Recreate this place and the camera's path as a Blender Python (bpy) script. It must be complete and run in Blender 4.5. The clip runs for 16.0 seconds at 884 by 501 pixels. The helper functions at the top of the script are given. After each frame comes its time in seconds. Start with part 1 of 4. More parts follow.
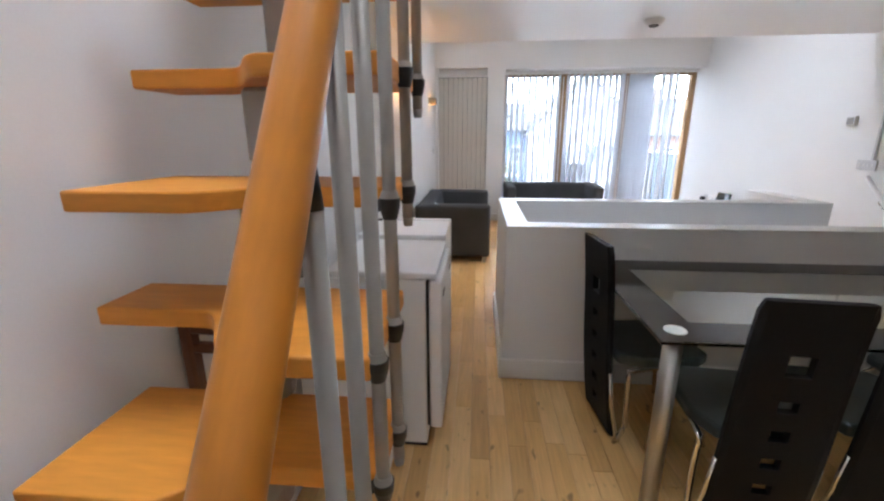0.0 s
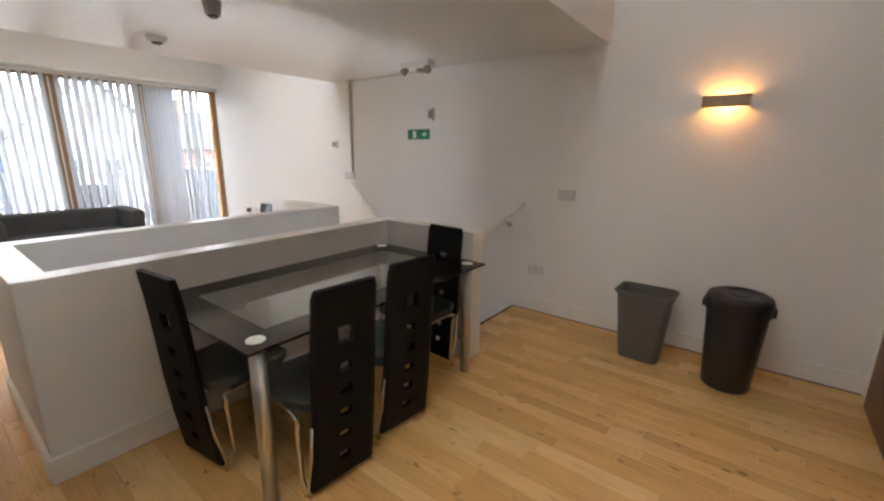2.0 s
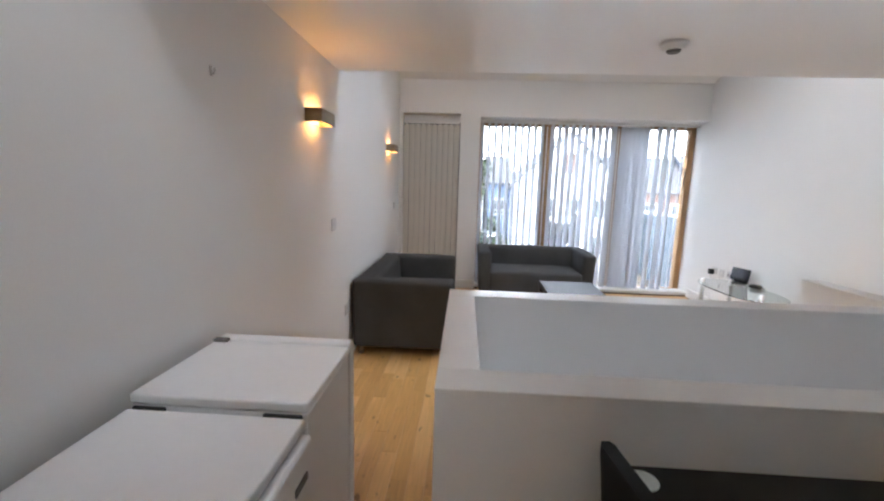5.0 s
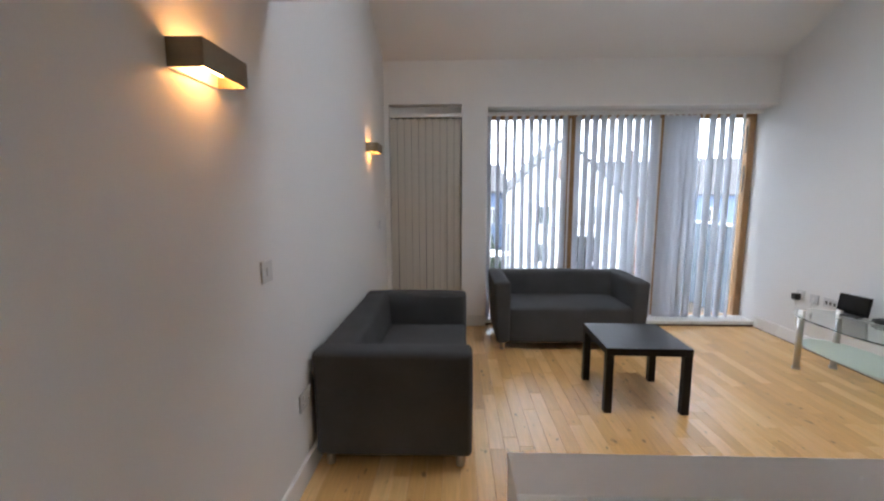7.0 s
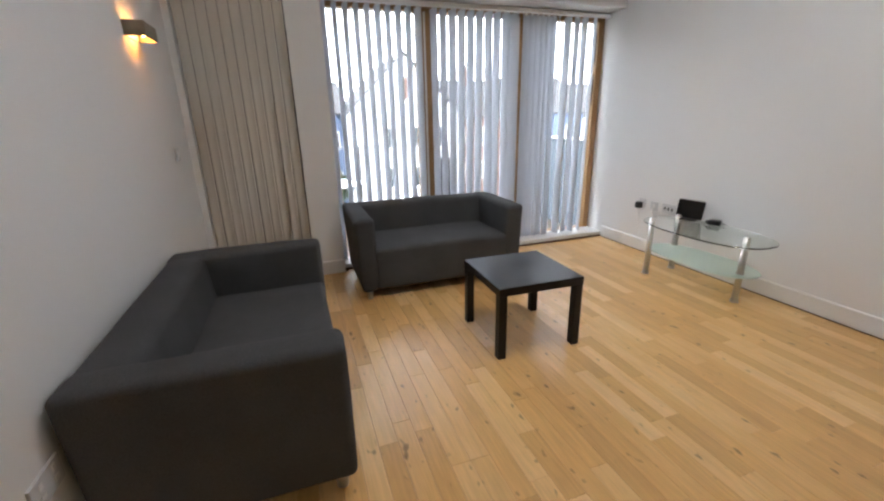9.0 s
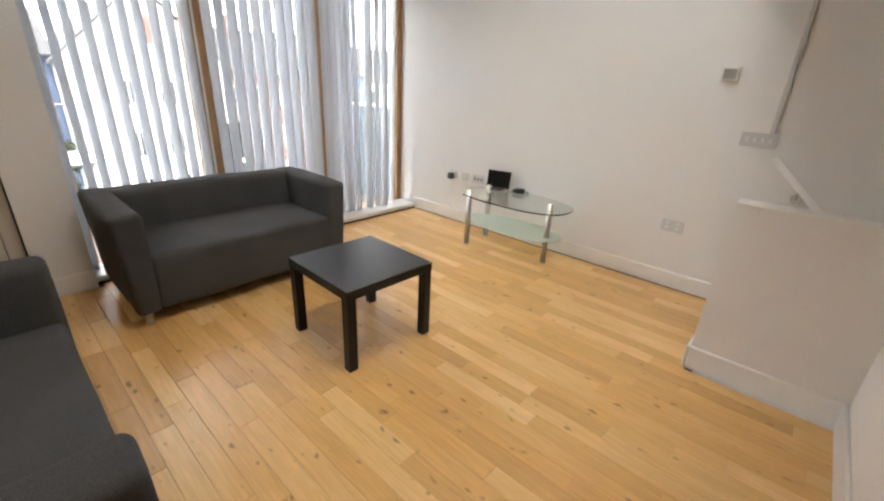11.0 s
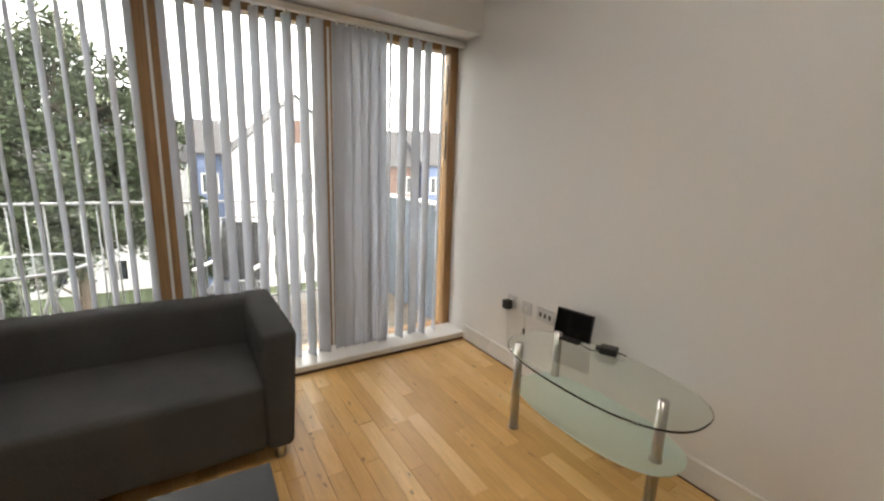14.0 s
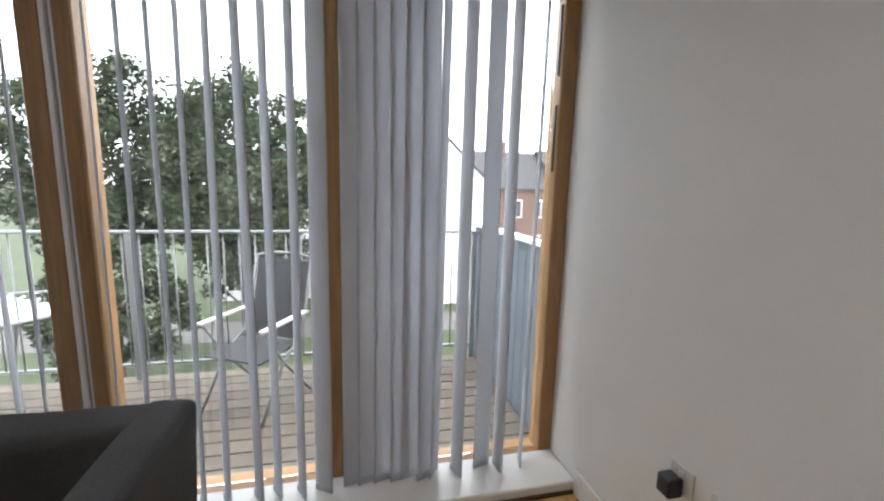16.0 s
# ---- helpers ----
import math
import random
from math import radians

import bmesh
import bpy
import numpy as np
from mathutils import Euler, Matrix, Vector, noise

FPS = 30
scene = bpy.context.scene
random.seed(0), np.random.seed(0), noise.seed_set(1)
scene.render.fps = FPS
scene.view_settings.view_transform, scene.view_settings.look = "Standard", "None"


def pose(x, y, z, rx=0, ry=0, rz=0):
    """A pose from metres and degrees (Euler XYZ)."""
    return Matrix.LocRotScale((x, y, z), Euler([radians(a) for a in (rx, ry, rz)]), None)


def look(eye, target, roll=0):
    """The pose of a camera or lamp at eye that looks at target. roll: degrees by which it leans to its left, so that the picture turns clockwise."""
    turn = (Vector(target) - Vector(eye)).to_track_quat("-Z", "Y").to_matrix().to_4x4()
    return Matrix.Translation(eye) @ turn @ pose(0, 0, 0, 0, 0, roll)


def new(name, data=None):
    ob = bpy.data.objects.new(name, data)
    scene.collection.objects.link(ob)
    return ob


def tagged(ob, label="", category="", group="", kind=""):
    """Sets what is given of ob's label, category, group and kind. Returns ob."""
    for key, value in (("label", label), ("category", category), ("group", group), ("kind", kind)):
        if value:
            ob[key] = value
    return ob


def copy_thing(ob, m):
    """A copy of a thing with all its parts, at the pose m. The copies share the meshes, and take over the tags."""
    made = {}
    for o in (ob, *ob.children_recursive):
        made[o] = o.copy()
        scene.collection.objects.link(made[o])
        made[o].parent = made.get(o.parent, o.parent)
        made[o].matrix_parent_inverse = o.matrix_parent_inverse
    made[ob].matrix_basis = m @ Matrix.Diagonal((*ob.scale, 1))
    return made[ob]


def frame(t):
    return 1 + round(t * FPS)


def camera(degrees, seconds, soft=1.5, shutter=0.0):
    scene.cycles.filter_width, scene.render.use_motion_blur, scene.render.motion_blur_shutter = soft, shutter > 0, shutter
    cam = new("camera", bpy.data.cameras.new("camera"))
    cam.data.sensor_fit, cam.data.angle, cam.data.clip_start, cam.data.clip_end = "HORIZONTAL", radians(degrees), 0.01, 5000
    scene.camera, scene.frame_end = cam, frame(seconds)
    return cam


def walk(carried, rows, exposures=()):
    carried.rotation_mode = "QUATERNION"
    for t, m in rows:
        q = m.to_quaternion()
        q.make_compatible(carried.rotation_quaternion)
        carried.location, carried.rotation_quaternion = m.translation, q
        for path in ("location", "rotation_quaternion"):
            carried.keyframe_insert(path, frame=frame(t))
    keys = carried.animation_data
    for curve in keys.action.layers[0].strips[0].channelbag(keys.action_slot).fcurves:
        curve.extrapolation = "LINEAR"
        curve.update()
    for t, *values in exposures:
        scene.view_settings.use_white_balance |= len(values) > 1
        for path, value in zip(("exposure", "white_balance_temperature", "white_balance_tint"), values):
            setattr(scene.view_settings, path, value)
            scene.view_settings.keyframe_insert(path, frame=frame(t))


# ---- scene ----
cam = camera(93.9, 16.0, 2.3)
PATH = [
    (0, (0.048, 0.238, 1.374), (-0.12, 2.158, 0.841), -0.2),
    (0.5, (0.027, 0.313, 1.423), (0.461, 2.19, 0.887), -0.2),
    (1, (0.026, 0.321, 1.424), (0.955, 2.017, 0.912), -0.1),
    (1.5, (-0.005, 0.246, 1.415), (1.326, 1.658, 0.927), 0.2),
    (2, (0.021, 0.169, 1.43), (1.564, 1.352, 0.961), 0.6),
    (2.5, (0.178, 0.173, 1.441), (1.693, 1.401, 0.996), 1.4),
    (3, (0.382, 0.249, 1.413), (1.596, 1.784, 0.999), 2.5),
    (3.5, (0.408, 0.5, 1.402), (1.143, 2.321, 1.02), 3.1),
    (4, (0.36, 0.796, 1.41), (0.684, 2.739, 1.062), 2.8),
    (4.5, (0.334, 1.092, 1.419), (0.383, 3.066, 1.101), 2.4),
    (5, (0.267, 1.417, 1.428), (0.164, 3.39, 1.12), 1.7),
    (5.2, (0.244, 1.54, 1.429), (0.093, 3.508, 1.111), 1.2),
    (7.3, (0.076, 2.857, 1.43), (0.038, 4.84, 1.175), -0.2),
    (7.5, (0.066, 2.959, 1.408), (0.05, 4.94, 1.132), -0.1),
    (8, (0.114, 3.063, 1.388), (0.203, 5.035, 1.068), -0.1),
    (8.5, (0.11, 3.25, 1.398), (0.467, 5.178, 1.005), -0.6),
    (9, (0.098, 3.407, 1.364), (0.722, 5.206, 0.751), -1.3),
    (9.5, (0.081, 3.527, 1.305), (0.822, 5.147, 0.396), -1.5),
    (10, (0.075, 3.719, 1.279), (1.011, 5.15, 0.242), -1.4),
    (10.2, (0.083, 3.77, 1.283), (1.16, 5.11, 0.261), -0.3),
    (12.3, (0.364, 4.003, 1.508), (1.856, 5.271, 1.101), -0.2),
    (12.5, (0.466, 4.043, 1.516), (1.913, 5.363, 1.109), 0.0),
    (13, (0.758, 4.209, 1.44), (2.097, 5.635, 1.027), 0.6),
    (13.5, (1.111, 4.394, 1.419), (2.317, 5.936, 1.011), 1.2),
    (14, (1.478, 4.544, 1.409), (2.52, 6.205, 1.014), 1.9),
    (14.5, (1.77, 4.765, 1.387), (2.629, 6.532, 1.012), 2.1),
    (15, (2.031, 5.027, 1.42), (2.707, 6.873, 1.051), 2.4),
    (15.5, (2.235, 5.33, 1.426), (2.792, 7.221, 1.089), 2.0),
    (16, (2.379, 5.678, 1.387), (2.83, 7.603, 1.082), 1.4),
]
walk(cam, [(t, look(eye, target, roll)) for t, eye, target, roll in PATH], [(0, 1.1, 5900, 10), (0.5, 1.1, 6000, 10), (1.5, 1.0, 6500, 10), (2.5, 0.96, 7100, 10), (3.5, 1.08, 6200, 10), (4.2, 0.98, 6150, 10), (5, 0.78, 6150, 10), (7.5, 0.25, 6150, 10), (9.5, 0.45, 6650, 10), (10.2, 0.78, 6750, 10), (12.5, 0.1, 8050, 10), (13.5, -0.02, 8000, 10), (14.5, -0.1, 7500, 10), (15.5, -0.3, 7000, 10), (16, -0.42, 6900, 10)])

# ---- world and light ----
world = bpy.data.worlds.new("overcast_sky")
scene.world = world
world.use_nodes = True
wn = world.node_tree
for n in list(wn.nodes):
    wn.nodes.remove(n)
w_out = wn.nodes.new("ShaderNodeOutputWorld")
w_bg = wn.nodes.new("ShaderNodeBackground")
w_sky = wn.nodes.new("ShaderNodeTexSky")
w_sky.sky_type = "NISHITA"
w_sky.sun_disc = False
w_sky.sun_elevation = radians(45)
w_sky.sun_rotation = radians(200)
w_sky.air_density = 1.0
w_sky.dust_density = 6.0
w_mix = wn.nodes.new("ShaderNodeMixRGB")
w_mix.inputs[0].default_value = 0.75
w_mix.inputs[2].default_value = (60, 65, 72, 1)
wn.links.new(w_sky.outputs[0], w_mix.inputs[1])
wn.links.new(w_mix.outputs[0], w_bg.inputs[0])
w_bg.inputs[1].default_value = 0.15
wn.links.new(w_bg.outputs[0], w_out.inputs[0])

sun_data = bpy.data.lights.new("sun", "SUN")
sun_data.energy, sun_data.angle, sun_data.color = 0.6, radians(20), (1, 0.97, 0.93)
sun = new("sun", sun_data)
sun.matrix_world = look((0, -20, 20), (0, 0, 0))


def area_lamp(name, m, sx, sy, watts, color=(1, 1, 1), spread=180):
    d = bpy.data.lights.new(name, "AREA")
    d.shape, d.size, d.size_y, d.energy, d.color = "RECTANGLE", sx, sy, watts, color
    d.spread = radians(spread)
    ob = new(name, d)
    ob.matrix_world = m
    return ob


# fill lamps added under two unseen, assumed roof windows to brighten the rooms
area_lamp("lounge_fill_daylight", look((1.5, 4.95, 3.70), (1.6, 5.75, 0.0)), 1.5, 0.7, 6, (1.0, 0.94, 0.87), 105)
area_lamp("stair_fill_daylight", look((0.0, 0.95, 3.38), (-0.25, 2.3, 1.0)), 1.0, 0.75, 7, (1.0, 0.92, 0.80))


# ---- materials ----
def mat(name, color, rough=0.5, metal=0.0, grain=0.04, scale=(8, 8, 8), bump=0.02, stain=0.05, stain_scale=1.2,
        island=0.0, per_object=0.0, spec=0.5, translucent=0.0):
    m = bpy.data.materials.new(name)
    m.use_nodes = True
    nt = m.node_tree
    b = nt.nodes["Principled BSDF"]
    b.inputs["Roughness"].default_value = rough
    b.inputs["Metallic"].default_value = metal
    b.inputs["Specular IOR Level"].default_value = spec
    tc = nt.nodes.new("ShaderNodeTexCoord")
    mp = nt.nodes.new("ShaderNodeMapping")
    mp.inputs["Scale"].default_value = scale
    nt.links.new(tc.outputs["Object"], mp.inputs[0])
    fine = nt.nodes.new("ShaderNodeTexNoise")
    fine.inputs["Scale"].default_value = 6
    fine.inputs["Detail"].default_value = 6
    nt.links.new(mp.outputs[0], fine.inputs["Vector"])
    big = nt.nodes.new("ShaderNodeTexNoise")
    big.inputs["Scale"].default_value = stain_scale
    big.inputs["Detail"].default_value = 3
    nt.links.new(tc.outputs["Object"], big.inputs["Vector"])
    v1 = nt.nodes.new("ShaderNodeMapRange")
    v1.inputs["From Min"].default_value, v1.inputs["From Max"].default_value = 0.3, 0.7
    v1.inputs["To Min"].default_value, v1.inputs["To Max"].default_value = 1 - grain, 1 + grain
    nt.links.new(fine.outputs["Fac"], v1.inputs["Value"])
    v2 = nt.nodes.new("ShaderNodeMapRange")
    v2.inputs["From Min"].default_value, v2.inputs["From Max"].default_value = 0.3, 0.7
    v2.inputs["To Min"].default_value, v2.inputs["To Max"].default_value = 1 - stain, 1 + stain * 0.5
    nt.links.new(big.outputs["Fac"], v2.inputs["Value"])
    mul = nt.nodes.new("ShaderNodeMath")
    mul.operation = "MULTIPLY"
    nt.links.new(v1.outputs[0], mul.inputs[0])
    nt.links.new(v2.outputs[0], mul.inputs[1])
    last = mul.outputs[0]
    if island or per_object:
        if island:
            r = nt.nodes.new("ShaderNodeNewGeometry").outputs["Random Per Island"]
        else:
            r = nt.nodes.new("ShaderNodeObjectInfo").outputs["Random"]
        amount = island or per_object
        v3 = nt.nodes.new("ShaderNodeMapRange")
        v3.inputs["To Min"].default_value, v3.inputs["To Max"].default_value = 1 - amount, 1 + amount
        nt.links.new(r, v3.inputs["Value"])
        m2 = nt.nodes.new("ShaderNodeMath")
        m2.operation = "MULTIPLY"
        nt.links.new(last, m2.inputs[0])
        nt.links.new(v3.outputs[0], m2.inputs[1])
        last = m2.outputs[0]
    hsv = nt.nodes.new("ShaderNodeHueSaturation")
    hsv.inputs["Color"].default_value = (*color, 1)
    nt.links.new(last, hsv.inputs["Value"])
    nt.links.new(hsv.outputs[0], b.inputs["Base Color"])
    rr = nt.nodes.new("ShaderNodeMapRange")
    rr.inputs["To Min"].default_value, rr.inputs["To Max"].default_value = max(0.02, rough - 0.08), min(1, rough + 0.08)
    nt.links.new(big.outputs["Fac"], rr.inputs["Value"])
    nt.links.new(rr.outputs[0], b.inputs["Roughness"])
    if bump:
        bp = nt.nodes.new("ShaderNodeBump")
        bp.inputs["Strength"].default_value = bump
        bp.inputs["Distance"].default_value = 0.01
        nt.links.new(fine.outputs["Fac"], bp.inputs["Height"])
        nt.links.new(bp.outputs[0], b.inputs["Normal"])
    if translucent:
        out = nt.nodes["Material Output"]
        tl = nt.nodes.new("ShaderNodeBsdfTranslucent")
        nt.links.new(hsv.outputs[0], tl.inputs["Color"])
        mx = nt.nodes.new("ShaderNodeMixShader")
        mx.inputs[0].default_value = translucent
        nt.links.new(b.outputs[0], mx.inputs[1])
        nt.links.new(tl.outputs[0], mx.inputs[2])
        nt.links.new(mx.outputs[0], out.inputs["Surface"])
    return m


def glass(name, color=(1, 1, 1), rough=0.0, alpha_mix=0.0):
    m = bpy.data.materials.new(name)
    m.use_nodes = True
    b = m.node_tree.nodes["Principled BSDF"]
    b.inputs["Base Color"].default_value = (*color, 1)
    b.inputs["Roughness"].default_value = rough
    b.inputs["Transmission Weight"].default_value = 1.0 - alpha_mix
    b.inputs["IOR"].default_value = 1.45
    return m


def glow(name, color, strength):
    m = bpy.data.materials.new(name)
    m.use_nodes = True
    b = m.node_tree.nodes["Principled BSDF"]
    b.inputs["Base Color"].default_value = (*color, 1)
    b.inputs["Emission Color"].default_value = (*color, 1)
    b.inputs["Emission Strength"].default_value = strength
    return m


WALL = mat("white_wall_paint", (0.80, 0.795, 0.78), 0.55, grain=0.012, scale=(30, 30, 30), bump=0.05, stain=0.03, stain_scale=0.8)
CEIL = mat("ceiling_satin_paint", (0.80, 0.795, 0.78), 0.32, grain=0.01, scale=(20, 20, 20), bump=0.03, stain=0.02)
TRIM = mat("white_gloss_trim", (0.80, 0.79, 0.77), 0.3, grain=0.01, bump=0.01, stain=0.03)
OAK_FRAME = mat("oak_window_frame", (0.36, 0.20, 0.085), 0.42, grain=0.18, scale=(14, 14, 0.8), bump=0.08, stain=0.12, stain_scale=2)
STAIR_WOOD = mat("orange_beech", (0.66, 0.26, 0.032), 0.48, spec=0.3, grain=0.08, scale=(2, 14, 14), bump=0.03, stain=0.1, stain_scale=3)
RAIL_WOOD = mat("varnished_beech_rail", (0.54, 0.20, 0.024), 0.32, spec=0.35, grain=0.10, scale=(16, 3, 3), bump=0.02, stain=0.12, stain_scale=5)
GAP = mat("dark_floor_gap", (0.10, 0.05, 0.02), 0.8)
FABRIC = mat("charcoal_sofa_fabric", (0.074, 0.075, 0.077), 0.9, grain=0.28, scale=(60, 60, 60), bump=0.25, stain=0.15, stain_scale=4, spec=0.1)
BLACK_WOOD = mat("black_brown_laminate", (0.012, 0.011, 0.012), 0.38, grain=0.15, scale=(4, 40, 40), bump=0.05, stain=0.1, spec=0.25)
LEATHER = mat("black_faux_leather", (0.010, 0.010, 0.011), 0.55, grain=0.2, scale=(50, 50, 50), bump=0.15, stain=0.1, spec=0.12)
SEAT = mat("dark_seat_vinyl", (0.022, 0.030, 0.030), 0.4, grain=0.15, scale=(40, 40, 40), bump=0.12)
CHROME = mat("polished_chrome", (0.75, 0.74, 0.72), 0.12, 1.0, grain=0.02, bump=0.0, stain=0.03)
STEEL = mat("brushed_steel", (0.55, 0.53, 0.50), 0.3, 1.0, grain=0.05, scale=(30, 30, 2), bump=0.02)
GREY_METAL = mat("silver_grey_paint", (0.30, 0.28, 0.255), 0.45, 0.2, grain=0.03, bump=0.01)
BLACK_PLASTIC = mat("black_plastic", (0.012, 0.012, 0.013), 0.4, grain=0.1, bump=0.03)
GREY_PLASTIC = mat("dark_grey_plastic", (0.10, 0.095, 0.09), 0.5, grain=0.06, bump=0.05)
WHITE_PLASTIC = mat("white_plastic", (0.78, 0.77, 0.75), 0.35, grain=0.01, bump=0.01)
APPLIANCE = mat("white_enamel", (0.80, 0.80, 0.80), 0.45, grain=0.01, bump=0.01, stain=0.03)
PLATE_GREY = mat("grey_white_plate", (0.63, 0.63, 0.63), 0.35, grain=0.01, bump=0.01)
BLIND = mat("vertical_blind_fabric", (0.67, 0.69, 0.73), 0.8, grain=0.03, scale=(60, 60, 60), bump=0.08, stain=0.04, translucent=0.48)
GLASS = glass("clear_glass")
TABLE_GLASS = glass("clear_table_glass", (0.93, 0.98, 0.96))
FROST = glass("frosted_green_glass", (0.78, 0.93, 0.87), 0.35, 0.22)
BLACK_GLASS = mat("black_painted_glass", (0.010, 0.009, 0.009), 0.1, grain=0.02, bump=0.0, stain=0.02, spec=0.5)
GREEN = mat("exit_sign_green", (0.01, 0.22, 0.12), 0.4)
SIGN_WHITE = mat("sign_white", (0.8, 0.85, 0.82), 0.4)
DOOR_BROWN = mat("brown_door_wood", (0.16, 0.06, 0.03), 0.4, grain=0.15, scale=(12, 12, 1), bump=0.05)
LAMP_GLOW = glow("warm_lamp_glow", (1.0, 0.46, 0.13), 42)
BRONZE = mat("brushed_bronze_lamp", (0.28, 0.22, 0.15), 0.4, 0.7, grain=0.05)
DECK = mat("weathered_deck", (0.12, 0.095, 0.07), 0.75, grain=0.2, scale=(2, 20, 20), bump=0.2, stain=0.25, island=0.15)
GALV = mat("galvanised_steel", (0.30, 0.31, 0.32), 0.5, 0.6, grain=0.06, stain=0.15)
FENCE_GREY = mat("blue_grey_fence_paint", (0.12, 0.145, 0.175), 0.6, grain=0.08, scale=(20, 20, 2), bump=0.1, stain=0.15)
GRASS = mat("lawn", (0.048, 0.066, 0.028), 0.9, grain=0.35, scale=(12, 12, 12), bump=0.5, stain=0.4, stain_scale=0.5)
PAVING = mat("grey_paving", (0.12, 0.115, 0.11), 0.85, grain=0.1, bump=0.1, stain=0.2)
RENDER_WHITE = mat("white_house_render", (0.60, 0.60, 0.60), 0.8, grain=0.05, bump=0.1, stain=0.12, stain_scale=0.4)
RENDER_BLUE = mat("blue_house_render", (0.10, 0.135, 0.22), 0.8, grain=0.05, bump=0.1, stain=0.12, stain_scale=0.4)
BRICK_RED = mat("red_brickwork", (0.14, 0.09, 0.075), 0.85, grain=0.2, scale=(4, 4, 12), bump=0.3, stain=0.2)
SLATE = mat("dark_slate_roof", (0.05, 0.048, 0.05), 0.75, grain=0.2, scale=(3, 3, 14), bump=0.3, stain=0.2)
DARK_PANE = mat("dark_window_pane", (0.02, 0.025, 0.03), 0.1, grain=0.05)
LEAF = mat("tree_leaves", (0.042, 0.056, 0.032), 0.75, spec=0.15, grain=0.2, bump=0.0, island=0.4)
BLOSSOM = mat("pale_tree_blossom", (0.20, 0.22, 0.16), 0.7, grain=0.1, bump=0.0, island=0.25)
BARK = mat("tree_bark", (0.10, 0.075, 0.055), 0.9, grain=0.3, scale=(10, 10, 3), bump=0.5)
FABRIC_OUT = mat("grey_textilene", (0.05, 0.052, 0.055), 0.8, grain=0.2, scale=(60, 60, 60), bump=0.1)


# ---- mesh helpers ----
def finish(bm, name, material, smooth=False):
    me = bpy.data.meshes.new(name)
    bm.to_mesh(me)
    bm.free()
    me.materials.append(material)
    if smooth:
        for p in me.polygons:
            p.use_smooth = True
    return me


def bbox(x0, x1, y0, y1, z0, z1, bev=0.0, seg=1, bm=None):
    """A box, with bevelled edges, as a bmesh; added to bm where one is given."""
    own = bmesh.new()
    c = ((x0 + x1) / 2, (y0 + y1) / 2, (z0 + z1) / 2)
    bmesh.ops.create_cube(own, size=1, matrix=Matrix.LocRotScale(c, None, (x1 - x0, y1 - y0, z1 - z0)))
    if bev:
        bmesh.ops.bevel(own, geom=own.edges[:], offset=bev, segments=seg, affect="EDGES", profile=0.5)
    if bm is None:
        return own
    add(bm, own)
    return bm


def add(bm, other, m=None):
    if m is not None:
        bmesh.ops.transform(other, matrix=m, verts=other.verts)
    tmp = bpy.data.meshes.new("tmp")
    other.to_mesh(tmp)
    other.free()
    bm.from_mesh(tmp)
    bpy.data.meshes.remove(tmp)
    return bm


def rod(a, b, r, r2=None, seg=14, bm=None, caps=True):
    a, b = Vector(a), Vector(b)
    own = bmesh.new()
    bmesh.ops.create_cone(own, cap_ends=caps, segments=seg, radius1=r, radius2=r if r2 is None else r2, depth=(b - a).length)
    m = Matrix.Translation((a + b) / 2) @ (b - a).to_track_quat("Z", "Y").to_matrix().to_4x4()
    bmesh.ops.transform(own, matrix=m, verts=own.verts)
    if bm is None:
        return own
    return add(bm, own)


def tube(points, r, seg=10, closed=False):
    """A swept round tube through the points, with rings turned along the way."""
    bm = bmesh.new()
    pts = [Vector(p) for p in points]
    rings, n = [], len(pts)
    up = Vector((0.13, 0.21, 0.97))
    for i, p in enumerate(pts):
        a = pts[max(0, i - 1)] if not closed else pts[i - 1]
        b = pts[min(n - 1, i + 1)] if not closed else pts[(i + 1) % n]
        d = (b - a).normalized()
        side = d.cross(up).normalized()
        top = side.cross(d)
        rings.append([bm.verts.new(p + r * (math.cos(2 * math.pi * k / seg) * side + math.sin(2 * math.pi * k / seg) * top)) for k in range(seg)])
    for i in range(n - (0 if closed else 1)):
        u, v = rings[i], rings[(i + 1) % n]
        for k in range(seg):
            bm.faces.new((u[k], u[(k + 1) % seg], v[(k + 1) % seg], v[k]))
    if not closed:
        bm.faces.new(rings[0][::-1])
        bm.faces.new(rings[-1])
    bmesh.ops.recalc_face_normals(bm, faces=bm.faces)
    return bm


def prism(outline, z0, z1, bev=0.0, seg=2):
    """A flat outline (x, y) made into a slab from z0 to z1."""
    bm = bmesh.new()
    low = [bm.verts.new((x, y, z0)) for x, y in outline]
    f = bm.faces.new(low)
    ext = bmesh.ops.extrude_face_region(bm, geom=[f])
    bmesh.ops.translate(bm, vec=(0, 0, z1 - z0), verts=[v for v in ext["geom"] if isinstance(v, bmesh.types.BMVert)])
    bmesh.ops.recalc_face_normals(bm, faces=bm.faces)
    if bev:
        bmesh.ops.bevel(bm, geom=bm.edges[:], offset=bev, segments=seg, affect="EDGES", profile=0.5)
    return bm


def turned(bm, m):
    bmesh.ops.transform(bm, matrix=m, verts=bm.verts)
    return bm


def part(name, bm, material, parent=None, label="", smooth=False):
    ob = new(name, finish(bm, name, material, smooth))
    if parent is not None:
        ob.parent = parent
    if label:
        tagged(ob, label)
    return ob


def thing(name, m, label, category, group=""):
    ob = new(name)
    ob.empty_display_size = 0.1
    ob.matrix_world = m
    return tagged(ob, label, category, group)


def struct(name, bm, material, label, category="", smooth=False):
    return tagged(part(name, bm, material, None, "", smooth), label, category or name.split("_")[0], kind="structure")


